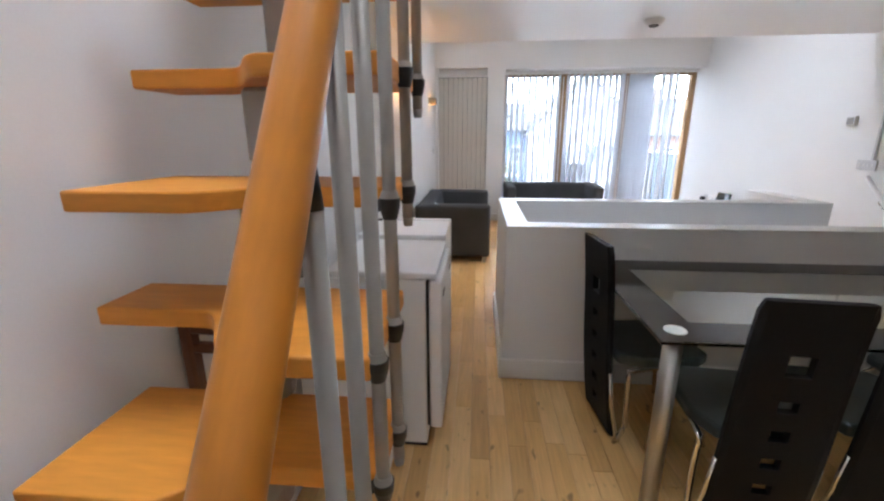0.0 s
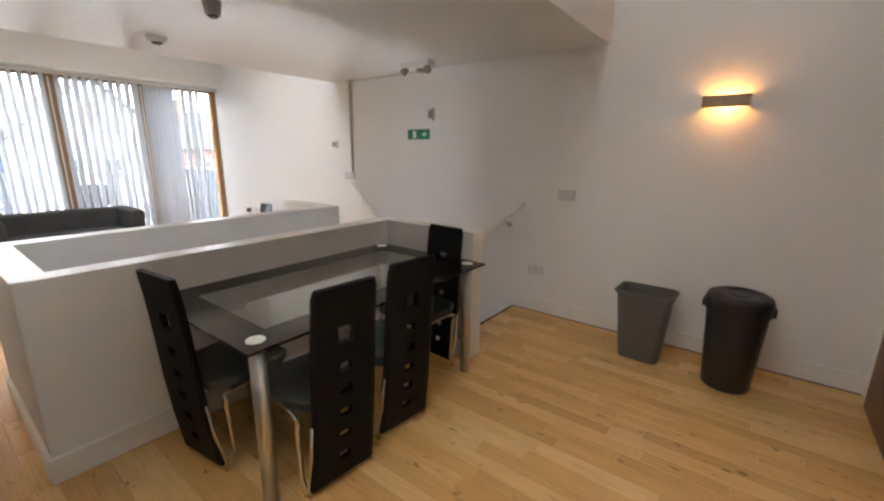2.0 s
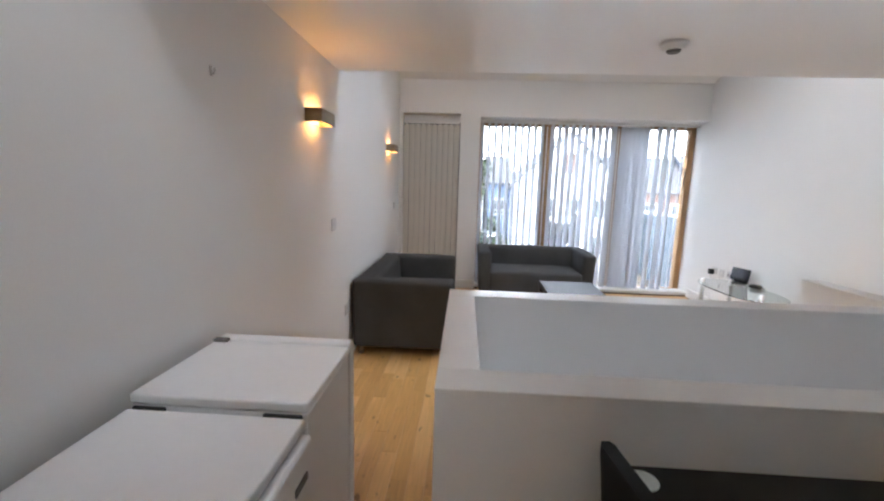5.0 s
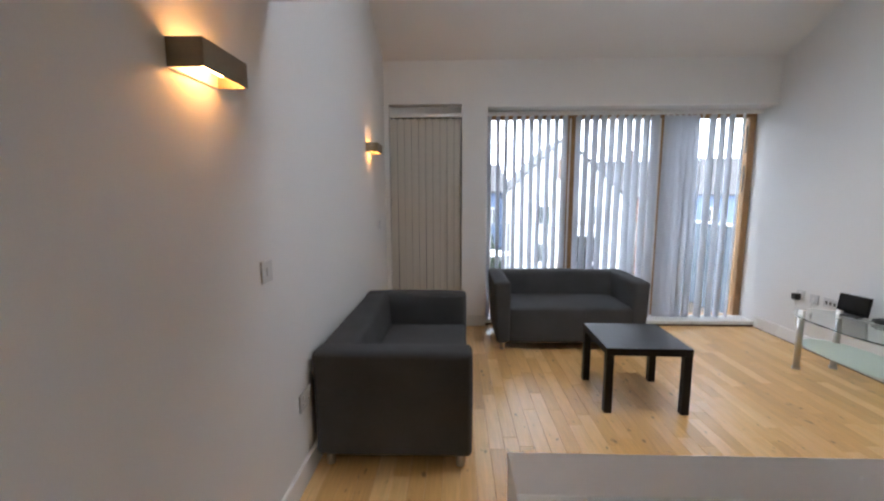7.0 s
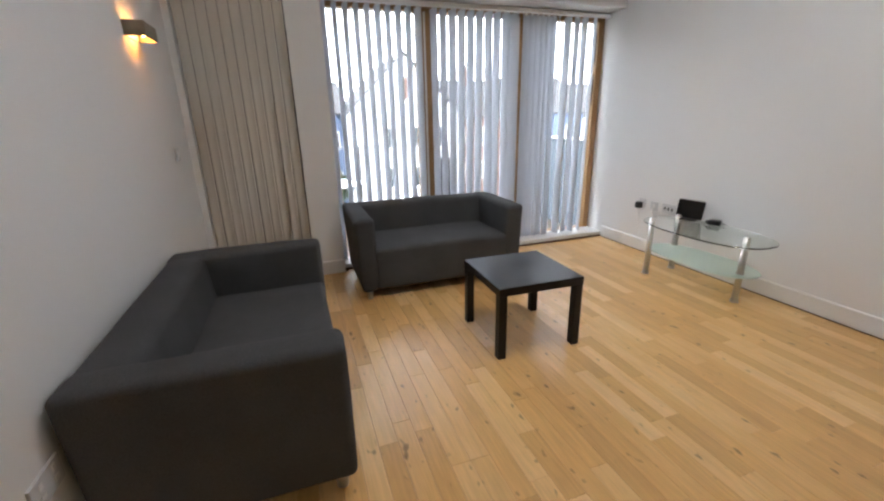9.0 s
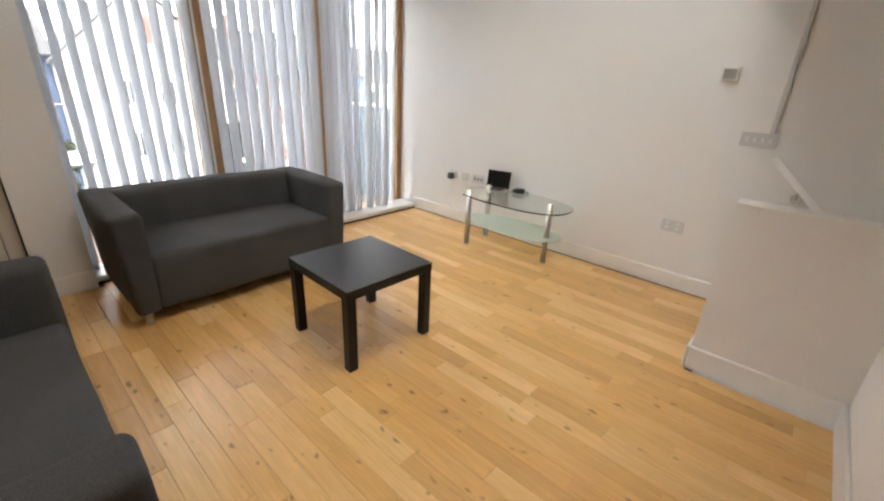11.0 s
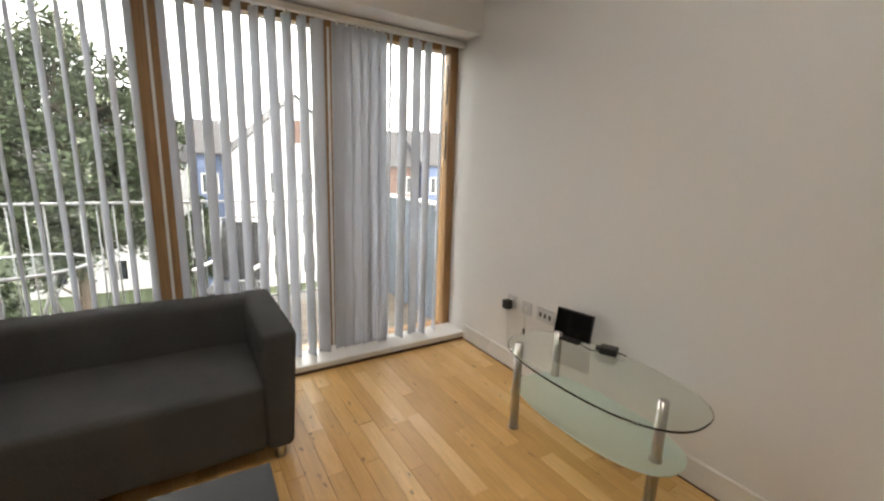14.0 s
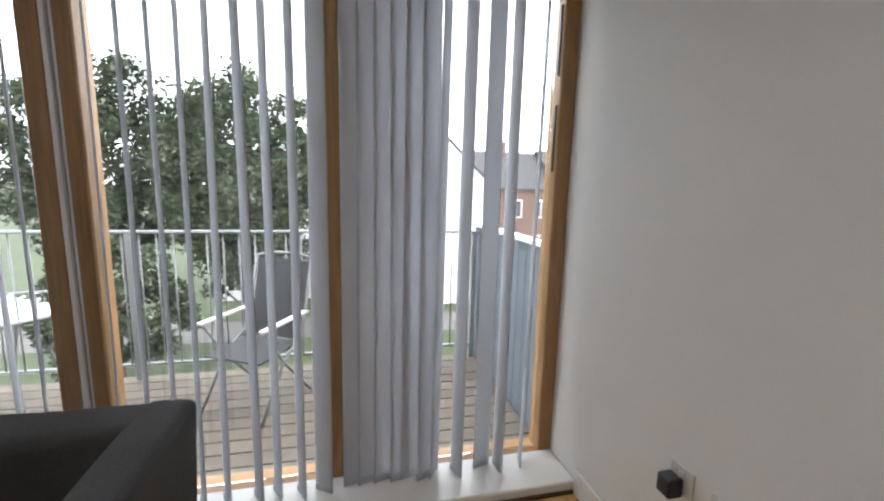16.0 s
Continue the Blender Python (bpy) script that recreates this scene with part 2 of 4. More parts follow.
# ---- the large structure ----
XL, XR = -0.655, 3.405          # faces of the side walls
YB, YW = -0.52, 7.165           # faces of the back wall and the balcony wall
ZC, ZTOP = 2.21, 4.5            # underside of the mezzanine; top of the walls
Y0, Y1 = 1.213, 4.43            # mezzanine edges
WX0, WH, YG = 0.435, 2.362, 7.515 # balcony opening: its side, its head, the door plane
PX0, PX1, PY0, PY1, PZ, PT = 0.207, 2.385, 2.42, 3.47, 0.91, 0.12  # stairwell parapet

struct("wall_west", bbox(XL - 0.2, XL, YB - 0.2, YW + 0.5, -1.6, ZTOP), WALL, "plain white painted side wall", "wall")
struct("wall_east", bbox(XR, XR + 0.2, YB - 0.2, YW + 0.5, -1.6, ZTOP), WALL, "plain white painted side wall with conduit and sockets", "wall")
struct("wall_south", bbox(XL, XR, YB - 0.2, YB, -1.6, ZTOP), WALL, "plain white back wall of the dining end", "wall")
RX0, RX1, RH = -0.61, 0.166, 2.39   # recess of the narrow window
wn_bm = bmesh.new()
bbox(XL, RX0, YW, YG + 0.08, 0, RH, bm=wn_bm)
bbox(RX1, WX0, YW, YG + 0.08, 0, WH, bm=wn_bm)
bbox(RX0, RX1, YW + 0.12, YG + 0.08, 0, RH, bm=wn_bm)
bbox(XL, RX1, YW, YG + 0.08, RH, ZTOP, bm=wn_bm)
bbox(RX1, XR, YW, YG + 0.08, WH, ZTOP, bm=wn_bm)
bbox(XL, XR, YW + 0.1, YG + 0.08, -0.3, -0.002, bm=wn_bm)
struct("wall_north", wn_bm, WALL, "white balcony wall with deep window head", "wall")

# mezzanine slab with the stair hole cut out, its edges and the roof slopes above
cz = bmesh.new()
bbox(0.05, XR, Y0, Y1, ZC, ZC + 0.28, bm=cz)
bbox(XL, 0.05, 2.30, Y1, ZC, ZC + 0.28, bm=cz)
struct("ceiling_mezzanine", cz, CEIL, "smooth white satin ceiling under the mezzanine", "ceiling")


def slope(y_low, z_low, y_high, z_high, holes):
    """A roof slope 0.2 thick with holes (x0, x1, y0, y1) for assumed roof windows."""
    bm = bmesh.new()
    k = (z_high - z_low) / (y_high - y_low)
    a, b = min(y_low, y_high), max(y_low, y_high)
    plan, edge = [], XL - 0.1
    for h0, h1, hy0, hy1 in holes:
        plan += [(edge, h0, a, b), (h0, h1, a, hy0), (h0, h1, hy1, b)]
        edge = h1
    plan.append((edge, XR + 0.1, a, b))
    for x0, x1, y0, y1 in plan:
        q = [(x, y, z_low + k * (y - y_low)) for x, y in ((x0, y0), (x1, y0), (x1, y1), (x0, y1))]
        lo = [bm.verts.new(p) for p in q]
        hi = [bm.verts.new((p[0], p[1], p[2] + 0.2)) for p in q]
        bm.faces.new(lo)
        bm.faces.new(hi[::-1])
        for i in range(4):
            bm.faces.new((lo[i], lo[(i + 1) % 4], hi[(i + 1) % 4], hi[i]))
    bmesh.ops.recalc_face_normals(bm, faces=bm.faces)
    return bm


# one roof window hole per slope, added out of view to let in skylight
struct("ceiling_lounge_slope", slope(YW + 0.3, 2.70, 3.3, 4.45, [(0.7, 2.3, 4.55, 5.30)]), CEIL, "white sloping roof ceiling above the lounge", "ceiling")
struct("ceiling_dining_slope", slope(YB - 0.3, 2.75, 3.3, 4.45, [(-0.55, 0.55, 0.55, 1.35)]), CEIL, "white sloping roof ceiling above the dining end", "ceiling")

# floor slab in pieces round the stairwell
FX0, FX1 = PX1 - PT, XR
fl = bmesh.new()
bbox(XL, XR, YB, 1.62, -0.25, -0.018, bm=fl)
bbox(XL, PX0 + 0.05, 1.62, YW + 0.1, -0.25, -0.018, bm=fl)
bbox(PX0 + 0.05, PX1 - 0.05, 1.62, PY0 + 0.05, -0.25, -0.018, bm=fl)
bbox(PX0 + 0.05, PX1 - 0.05, PY1 - 0.05, 4.06, -0.25, -0.018, bm=fl)
bbox(PX0 + 0.05, XR, 4.06, YW + 0.1, -0.25, -0.018, bm=fl)
floor = struct("floor", fl, GAP, "warm oak strip floor with knots", "floor")

# parapet round the stairwell, with a short return at each flight
SY, NX0 = 1.63, 2.42
for nm, a in (("south", (PX0, PX1, PY0, PY0 + PT)), ("west", (PX0, PX0 + PT, PY0 + PT, PY1 - PT)), ("north", (PX0, NX0, PY1 - PT, PY1)), ("lower_return", (PX1 - PT, PX1, SY, PY0)), ("upper_return", (NX0, NX0 + PT, PY1 - PT, 4.10))):
    struct("wall_parapet_" + nm, bbox(*a, -1.6, PZ - 0.012), WALL, "low white parapet wall beside the stairwell", "wall")
cap = bmesh.new()
e = 0.0015
bbox(PX0 - e, PX1 + e, PY0 - e, PY0 + PT + e, PZ - 0.012, PZ, 0.002, bm=cap)
bbox(PX0 - e, PX0 + PT + e, PY0 + PT + e, PY1 - PT - e, PZ - 0.012, PZ, 0.002, bm=cap)
bbox(PX0 - e, NX0 - e, PY1 - PT - e, PY1 + e, PZ - 0.012, PZ, 0.002, bm=cap)
bbox(PX1 - PT - e, PX1 + e, SY - 0.006, PY0 - e, PZ - 0.012, PZ, 0.002, bm=cap)
bbox(NX0 - e, NX0 + PT + e, PY1 - PT - e, 4.106, PZ - 0.012, PZ, 0.002, bm=cap)
struct("trim_parapet_cap", cap, TRIM, "white gloss cap boards on the parapet", "trim")

# ---- skirting, steps and openings ----
SKH, SKT = 0.125, 0.018


def skirting(x0, x1, y0, y1):
    return struct("baseboard", bbox(x0, x1, y0, y1, 0, SKH, 0.005), TRIM, "white painted skirting board along the wall", "baseboard")


skirting(XL, XL + SKT, YB, YW)
skirting(XR - SKT, XR, YB, 1.95)
skirting(XR - SKT, XR, 4.14, YW + 0.05)
skirting(PX0 - SKT, PX1 - PT, PY0 - SKT, PY0)
skirting(PX0 - SKT, PX0, PY0, PY1)
skirting(PX0 - SKT, NX0, PY1, PY1 + SKT)
skirting(PX1 - PT - SKT, PX1 - PT, SY, PY0 - SKT)
skirting(NX0 - SKT, NX0, PY1 + SKT, 4.10)
skirting(NX0 - SKT, NX0 + PT, 4.10, 4.10 + SKT)
skirting(RX1, WX0, YW - SKT, YW)
skirting(XL + SKT, XR - SKT, YB, YB + SKT)


# thin dark strips stand in for the shade at the foot of the skirting
for ya, yb in ((YB, 1.885), (4.12, YW)):
    struct("trim_floor_gap", bbox(XR - SKT - 0.007, XR - SKT - 0.0005, ya, yb, 0.0, 0.0055), GAP, "dark strip standing in for the shade along the skirting", "trim")


def flight(name, y_start, sign):
    st = thing(name, pose(0, 0, 0), "carpeted grey steps going down beside the white wall", "stairs")
    for i in range(4):
        a, b = y_start + sign * 0.22 * i, y_start + sign * 0.22 * (i + 1)
        part("step", bbox(PX1, XR, min(a, b), max(a, b), -1.6, -0.18 * (i + 1), 0.004), STEP_MAT, st)
    return st


STEP_MAT = mat("pale_step_carpet", (0.34, 0.32, 0.30), 0.9, grain=0.15, scale=(40, 40, 40), bump=0.2)
flight("stair_flight_down", 1.91, 1)
flight("stair_flight_down", 4.10, -1)
struct("floor_half_landing", bbox(PX0 + PT, XR, 2.86, 3.22, -1.65, -0.9), STEP_MAT, "grey carpeted landing in the stairwell", "floor")
# white riser and string trim where the floor meets the stairs
struct("trim_stair_edge", bbox(PX1, XR, 1.885, 1.91, -0.18, -0.001, 0.003), GAP, "dark nosing at the stair edge", "trim")
struct("trim_east_string", turned(bbox(-0.009, 0.009, -0.62, 0.62, -0.07, 0.07, 0.004), Matrix.Translation((XR - 0.01, 2.43, -0.42)) @ Matrix.Rotation(-radians(39), 4, "X")), TRIM, "white sloping stair string", "trim")


def wall_rail(y_top, z_top, y_low, z_low):
    r = thing("stair_handrail", pose(0, 0, 0), "slim white handrail on steel brackets fixed to the wall", "handrail")
    x = XR - 0.07
    part("rail", tube([(x, y_top, z_top), (x, (y_top + y_low) / 2, (z_top + z_low) / 2), (x, y_low, z_low)], 0.017, 12), TRIM, r, smooth=True)
    for f in (0.18, 0.8):
        y, z = y_top + f * (y_low - y_top), z_top + f * (z_low - z_top)
        br = part("bracket", tube([(x, y, z - 0.012), (x + 0.005, y, z - 0.05), (XR - 0.03, y, z - 0.07), (XR - 0.006, y, z - 0.07)], 0.007, 8), CHROME, r, "chrome bracket", smooth=True)
        part("rose", rod((XR - 0.012, y, z - 0.07), (XR, y, z - 0.07), 0.03, seg=18), CHROME, br)
    return r


wall_rail(1.805, 0.99, 2.75, 0.18)
wall_rail(4.08, 1.03, 3.15, 0.15)

# timber balcony doors, three leaves
FX = [WX0, 1.38, 2.365, XR]


def door_frame():
    d = thing("balcony_door", pose(0, 0, 0), "timber-framed glazed sliding balcony doors", "balcony door")
    d["kind"] = "structure"
    part("head", bbox(WX0, XR, YG - 0.05, YG + 0.06, WH - 0.075, WH, 0.004), OAK_FRAME, d)
    part("sill", bbox(WX0, XR, YG - 0.05, YG + 0.08, 0.0, 0.045, 0.004), OAK_FRAME, d)
    zb, zt = 0.045, WH - 0.075
    part("post", bbox(WX0, WX0 + 0.07, YG - 0.052, YG + 0.062, zb, zt, 0.006), OAK_FRAME, d)
    part("post", bbox(XR - 0.075, XR, YG - 0.052, YG + 0.062, zb, zt, 0.006), OAK_FRAME, d)
    for x in FX[1:3]:
        part("stile", bbox(x - 0.085, x - 0.010, YG - 0.060, YG + 0.0, zb, zt, 0.006), OAK_FRAME, d)
        part("weather_strip", bbox(x - 0.0095, x + 0.0055, YG - 0.064, YG + 0.0, zb, zt, 0.002), TRIM, d, "white draught strip")
        part("stile", bbox(x + 0.006, x + 0.080, YG - 0.050, YG + 0.062, zb, zt, 0.006), OAK_FRAME, d)
    for i in range(3):
        a, b = FX[i] + 0.071, FX[i + 1] - 0.076
        p = part("pane", bbox(a + 0.01, b - 0.01, YG + 0.002, YG + 0.010, 0.046, WH - 0.076), GLASS, d)
        p.visible_shadow = False
    for z in (2.05, 1.62):
        part("vent_slot", bbox(XR - 0.082, XR - 0.0755, YG - 0.03, YG - 0.014, z - 0.15, z + 0.15, 0.002), BLACK_PLASTIC, d, "narrow black trickle vent")
    return d


door_frame()
struct("sill_board", bbox(WX0, XR, YW + 0.05, YG - 0.05, -0.002, 0.055, 0.006), TRIM, "white painted board along the foot of the doors", "sill")
# dark strip drawn in place of the shaded gap between sill board and floor
struct("trim_floor_bead", bbox(WX0, XR - SKT, YW + 0.036, YW + 0.05, 0, 0.018, 0.003), GAP, "dark strip standing in for the shaded gap under the sill board", "trim")
# narrow side light behind the closed blind
nl = thing("window_1", pose(0, 0, 0), "narrow recessed window with an added dark sheet behind a closed vertical blind", "window")
nl["kind"] = "structure"
part("frame", bbox(RX0, RX1, YW + 0.095, YW + 0.12, 0.0, 0.05), OAK_FRAME, nl)
# dark sheet added on the recess wall so the slat gaps look shaded
part("pane", bbox(RX0 + 0.001, RX1 - 0.001, YW + 0.108, YW + 0.1185, 0.05, 2.30), DARK_PANE, nl)


# vertical blinds
def slat_mesh(name, h, w=0.089):
    bm = bmesh.new()
    n, rows = 6, 4
    t = 0.0006
    vs = []
    for side in (-1, 1):
        grid = []
        for j in range(rows + 1):
            grid.append([bm.verts.new(((i / n - 0.5) * w, 0.006 * (1 - (2 * i / n - 1) ** 2) + side * t, -h * j / rows)) for i in range(n + 1)])
        vs.append(grid)
    for g in vs:
        for j in range(rows):
            for i in range(n):
                bm.faces.new((g[j][i], g[j][i + 1], g[j + 1][i + 1], g[j + 1][i]))
    for j in range(rows):
        for i in (0, n):
            bm.faces.new((vs[0][j][i], vs[0][j + 1][i], vs[1][j + 1][i], vs[1][j][i]))
    bmesh.ops.recalc_face_normals(bm, faces=bm.faces)
    return finish(bm, name, BLIND, True)


def blind(label, x0, x1, ytrack, ztop, zlow, slats, material=None, width=0.089):
    b = thing("vertical_blind", pose(0, 0, 0), label, "vertical blind", "vertical blinds on the balcony wall")
    part("headrail", bbox(x0, x1, ytrack - 0.022, ytrack + 0.022, ztop, ztop + 0.04, 0.004), TRIM, b)
    me = slat_mesh("slat", ztop - zlow, width)
    if material:
        me.materials[0] = material
    carrier = finish(bbox(-0.008, 0.008, -0.012, 0.012, -0.012, 0.014, 0.002), "carrier", WHITE_PLASTIC)
    weight = finish(bbox(-width * 0.47, width * 0.47, 0.0025, 0.0075, 0.004, 0.036, 0.001), "weight", BLIND if material is None else material)
    for x, angle in slats:
        s = new("slat", me)
        s.parent = b
        s.matrix_basis = pose(x, ytrack, ztop - 0.012, random.uniform(-0.5, 0.5), random.uniform(-0.35, 0.35) * (0.12 if material else 1), angle + random.uniform(-4, 4) * (0.1 if material else 1))
        c = new("carrier", carrier)
        c.parent = s
        w = new("weight", weight)
        w.parent = s
        w.matrix_basis = Matrix.Translation((0, 0.0, -(ztop - zlow)))
    return b


main = [(0.475 + 0.0915 * i, 114) for i in range(10)]
main += [(1.445 + 0.0915 * i, 121) for i in range(9)]
main += [(2.27, 147)] + [(2.402 + 0.064 * i, 15 + 3 * (i % 2)) for i in range(6)] + [(2.785, 50)]
main += [(2.885, 112), (2.995, 12), (3.085, 100), (3.215, 74)]
blind("pale grey vertical blind slats, half open, bunched towards one end", WX0 + 0.01, XR - 0.01, 7.385, WH - 0.05, 0.062, main)
# same kind of slats; the lack of light behind them is put into the colour
CREAM_UNLIT_BLIND = mat("cream_unlit_blind_fabric", (0.60, 0.57, 0.51), 0.8, grain=0.03, scale=(60, 60, 60), bump=0.08, stain=0.05)
blind("cream vertical blind, toned as not backlit, fully closed, in a narrow recess", RX0 + 0.005, RX1 - 0.005, YW + 0.055, 2.265, 0.06, [(RX0 + 0.045 + 0.0762 * i, 3) for i in range(10)], CREAM_UNLIT_BLIND, 0.0732)


# ---- paddle staircase ----
def paddle_stair():
    st = thing("paddle_staircase", pose(0, 0, 0), "steep orange beech paddle staircase with grey steel balusters", "staircase")
    xl, xr = -0.585, -0.0857
    xm = (xl + xr) / 2
    rise, run = 0.1957, 0.0836
    for k in range(-1, 12):
        z = 0.318 + rise * k
        lf, rf = (0.3927 + run * k, 0.4637 + run * k) if k % 2 else (0.4904 + run * k, 0.3612 + run * k)
        bk = min(lf, rf) + 0.252
        pts = [(xl, bk), (xl, lf)]
        for j in range(13):
            u = j / 12
            s = u * u * (3 - 2 * u)
            pts.append((xm - 0.06 + 0.12 * u, lf + (rf - lf) * s))
        pts += [(xr, rf), (xr, bk)]
        part("tread", prism(pts, z - 0.033, z, 0.004, 2), STAIR_WOOD, st)
        my = min(lf, rf)
        if z > 0.2:
            part("spine_block", bbox(xm - 0.036, xm + 0.036, my + 0.11, my + 0.228, z - 0.165, z - 0.034, 0.007), GREY_METAL, st, "grey steel spine module")
        part("spine_sleeve", rod((xm, my + 0.205, max(0.0, z - 0.195)), (xm, my + 0.205, z - 0.03), 0.042, seg=18), GREY_METAL, st)
    wb = bbox(XL + 0.006, XL + 0.036, 1.06, 1.10, 0.72, 1.03, 0.007)
    bbox(XL + 0.03, XL + 0.13, 1.065, 1.095, 0.925, 0.965, 0.007, bm=wb)
    bbox(XL + 0.03, XL + 0.09, 1.067, 1.093, 0.875, 0.90, 0.006, bm=wb)
    part("wall_bracket", wb, DOOR_BROWN, st, "brown wooden bracket against the wall")

    def rail_z(y):
        return 1.3163 + 1.55 * (y - 0.5008)
    xb = -0.0793
    part("handrail", tube([(-0.0884, y, rail_z(y)) for y in (0.22, 0.45, 0.7, 1.05)], 0.0212, 28), RAIL_WOOD, st, "round varnished beech handrail", smooth=True)
    ys = [0.541, 0.620, 0.713, 0.825, 0.977, 1.129, 1.281]
    for i, y in enumerate(ys):
        kk = [k for k in range(-1, 12) if 0.359 + run * k <= y <= 0.359 + run * k + 0.275]
        low = 0.318 + rise * min(kk) - 0.065
        top = min(rail_z(y) - 0.012, 2.6)
        if i == 0:
            top = 1.320
            part("finial", rod((xb, y, top), (xb, y, top + 0.045), 0.0103, 0.0064, seg=14), BLACK_PLASTIC, st, "black plastic baluster tip", smooth=True)
        b = part("baluster", rod((xb, y, low), (xb, y, top), 0.0098, seg=16), GREY_METAL, st, smooth=True)
        part("end_cap", rod((xb, y, low - 0.016), (xb, y, low), 0.0078, 0.0098, seg=16), GREY_METAL, b, smooth=True)
        for k in kk:
            z = 0.318 + rise * k - 0.003
            c = rod((xb, y, z - 0.036), (xb, y, z - 0.018), 0.0105, 0.0151, 20)
            rod((xb, y, z - 0.018), (xb, y, z - 0.005), 0.0151, 0.0158, 20, bm=c)
            bbox(xb - 0.025, xb - 0.012, y - 0.008, y + 0.008, z - 0.025, z - 0.007, 0.003, bm=c)
            part("clamp", c, BLACK_PLASTIC, b, "black plastic cup-shaped baluster clamp")
            part("collar", rod((xb, y, z - 0.0048), (xb, y, z + 0.005), 0.0142, 0.0112, 20), GREY_METAL, b)
    return st


paddle_stair()


# ---- furniture ----
def rbox(x0, x1, y0, y1, z0, z1, r, seg=4):
    return bbox(x0, x1, y0, y1, z0, z1, r, seg)


def cushion(x0, x1, y0, y1, z0, z1, r, puff=0.0):
    """A soft block with a slightly domed, uneven top."""
    bm = bmesh.new()
    bmesh.ops.create_cube(bm, size=1, matrix=Matrix.LocRotScale(((x0 + x1) / 2, (y0 + y1) / 2, (z0 + z1) / 2), None, (x1 - x0, y1 - y0, z1 - z0)))
    bmesh.ops.bevel(bm, geom=bm.edges[:], offset=r, segments=4, affect="EDGES", profile=0.5)
    bmesh.ops.subdivide_edges(bm, edges=[e for e in bm.edges if e.calc_length() > 0.12], cuts=7, use_grid_fill=True)
    for v in bm.verts:
        u = (v.co.x - x0) / (x1 - x0)
        w = (v.co.y - y0) / (y1 - y0)
        d = 16 * u * (1 - u) * w * (1 - w)
        if v.co.z > z1 - r * 1.2:
            v.co.z += puff * d + 0.006 * noise.noise(v.co * 7)
        v.co += v.normal * 0.004 * noise.noise(v.co * 4)
    return bm


def sofa(m, label, L=1.46, D=0.79):
    """Front faces -y, middle of the foot at the origin."""
    s = thing("sofa", m, label, "sofa", "sofas of the lounge")
    H, A = 0.655, 0.155
    y0, y1 = -D / 2, D / 2
    part("seat", cushion(-L / 2 + A - 0.01, L / 2 - A + 0.01, y0 + 0.008, y1 - 0.12, 0.075, 0.412, 0.03, 0.016), FABRIC, s, smooth=True)
    for sx in (-1, 1):
        a, b = (-L / 2, -L / 2 + A) if sx < 0 else (L / 2 - A, L / 2)
        bm = cushion(a, b, y0, y1, 0.07, H, 0.032, 0.006)
        for v in bm.verts:
            v.co.x += -sx * 0.035 * (H - v.co.z) / H if v.co.x * sx > L / 2 - A / 2 else 0
        part("armrest", bm, FABRIC, s, smooth=True)
    bk = cushion(-L / 2 + A * 0.6, L / 2 - A * 0.6, y1 - 0.19, y1, 0.075, H - 0.004, 0.04, 0.01)
    for v in bk.verts:
        if v.co.y < y1 - 0.1:
            v.co.y -= 0.07 * (H - v.co.z) / H
    part("backrest", bk, FABRIC, s, smooth=True)
    for sx in (-1, 1):
        for y in (y0 + 0.06, y1 - 0.06):
            part("leg", rod((sx * (L / 2 - 0.09), y, 0), (sx * (L / 2 - 0.09), y, 0.085), 0.021, 0.024, 18), STEEL, s, "short round steel leg", smooth=True)
    return s


sofa(pose(-0.222, 5.36, 0, 0, 0, 90), "charcoal grey fabric two-seat sofa against the white wall", 1.42, 0.82)
sofa(pose(1.165, 6.785, 0, 0, 0, 0), "charcoal grey fabric two-seat sofa before the balcony blinds", 1.42, 0.77)


def coffee_table(m):
    t = thing("coffee_table", m, "square black-brown coffee table on four thick legs", "coffee table")
    part("tabletop", bbox(-0.275, 0.275, -0.275, 0.275, 0.40, 0.45, 0.0025, 2), BLACK_WOOD, t)
    for sx in (-1, 1):
        for sy in (-1, 1):
            part("leg", bbox(sx * 0.2735 - (0.05 if sx > 0 else 0), sx * 0.2735 + (0.05 if sx < 0 else 0), sy * 0.2735 - (0.05 if sy > 0 else 0), sy * 0.2735 + (0.05 if sy < 0 else 0), 0, 0.399, 0.002), BLACK_WOOD, t)
    return t


coffee_table(pose(1.368, 5.562, 0, 0, 0, -1.5))


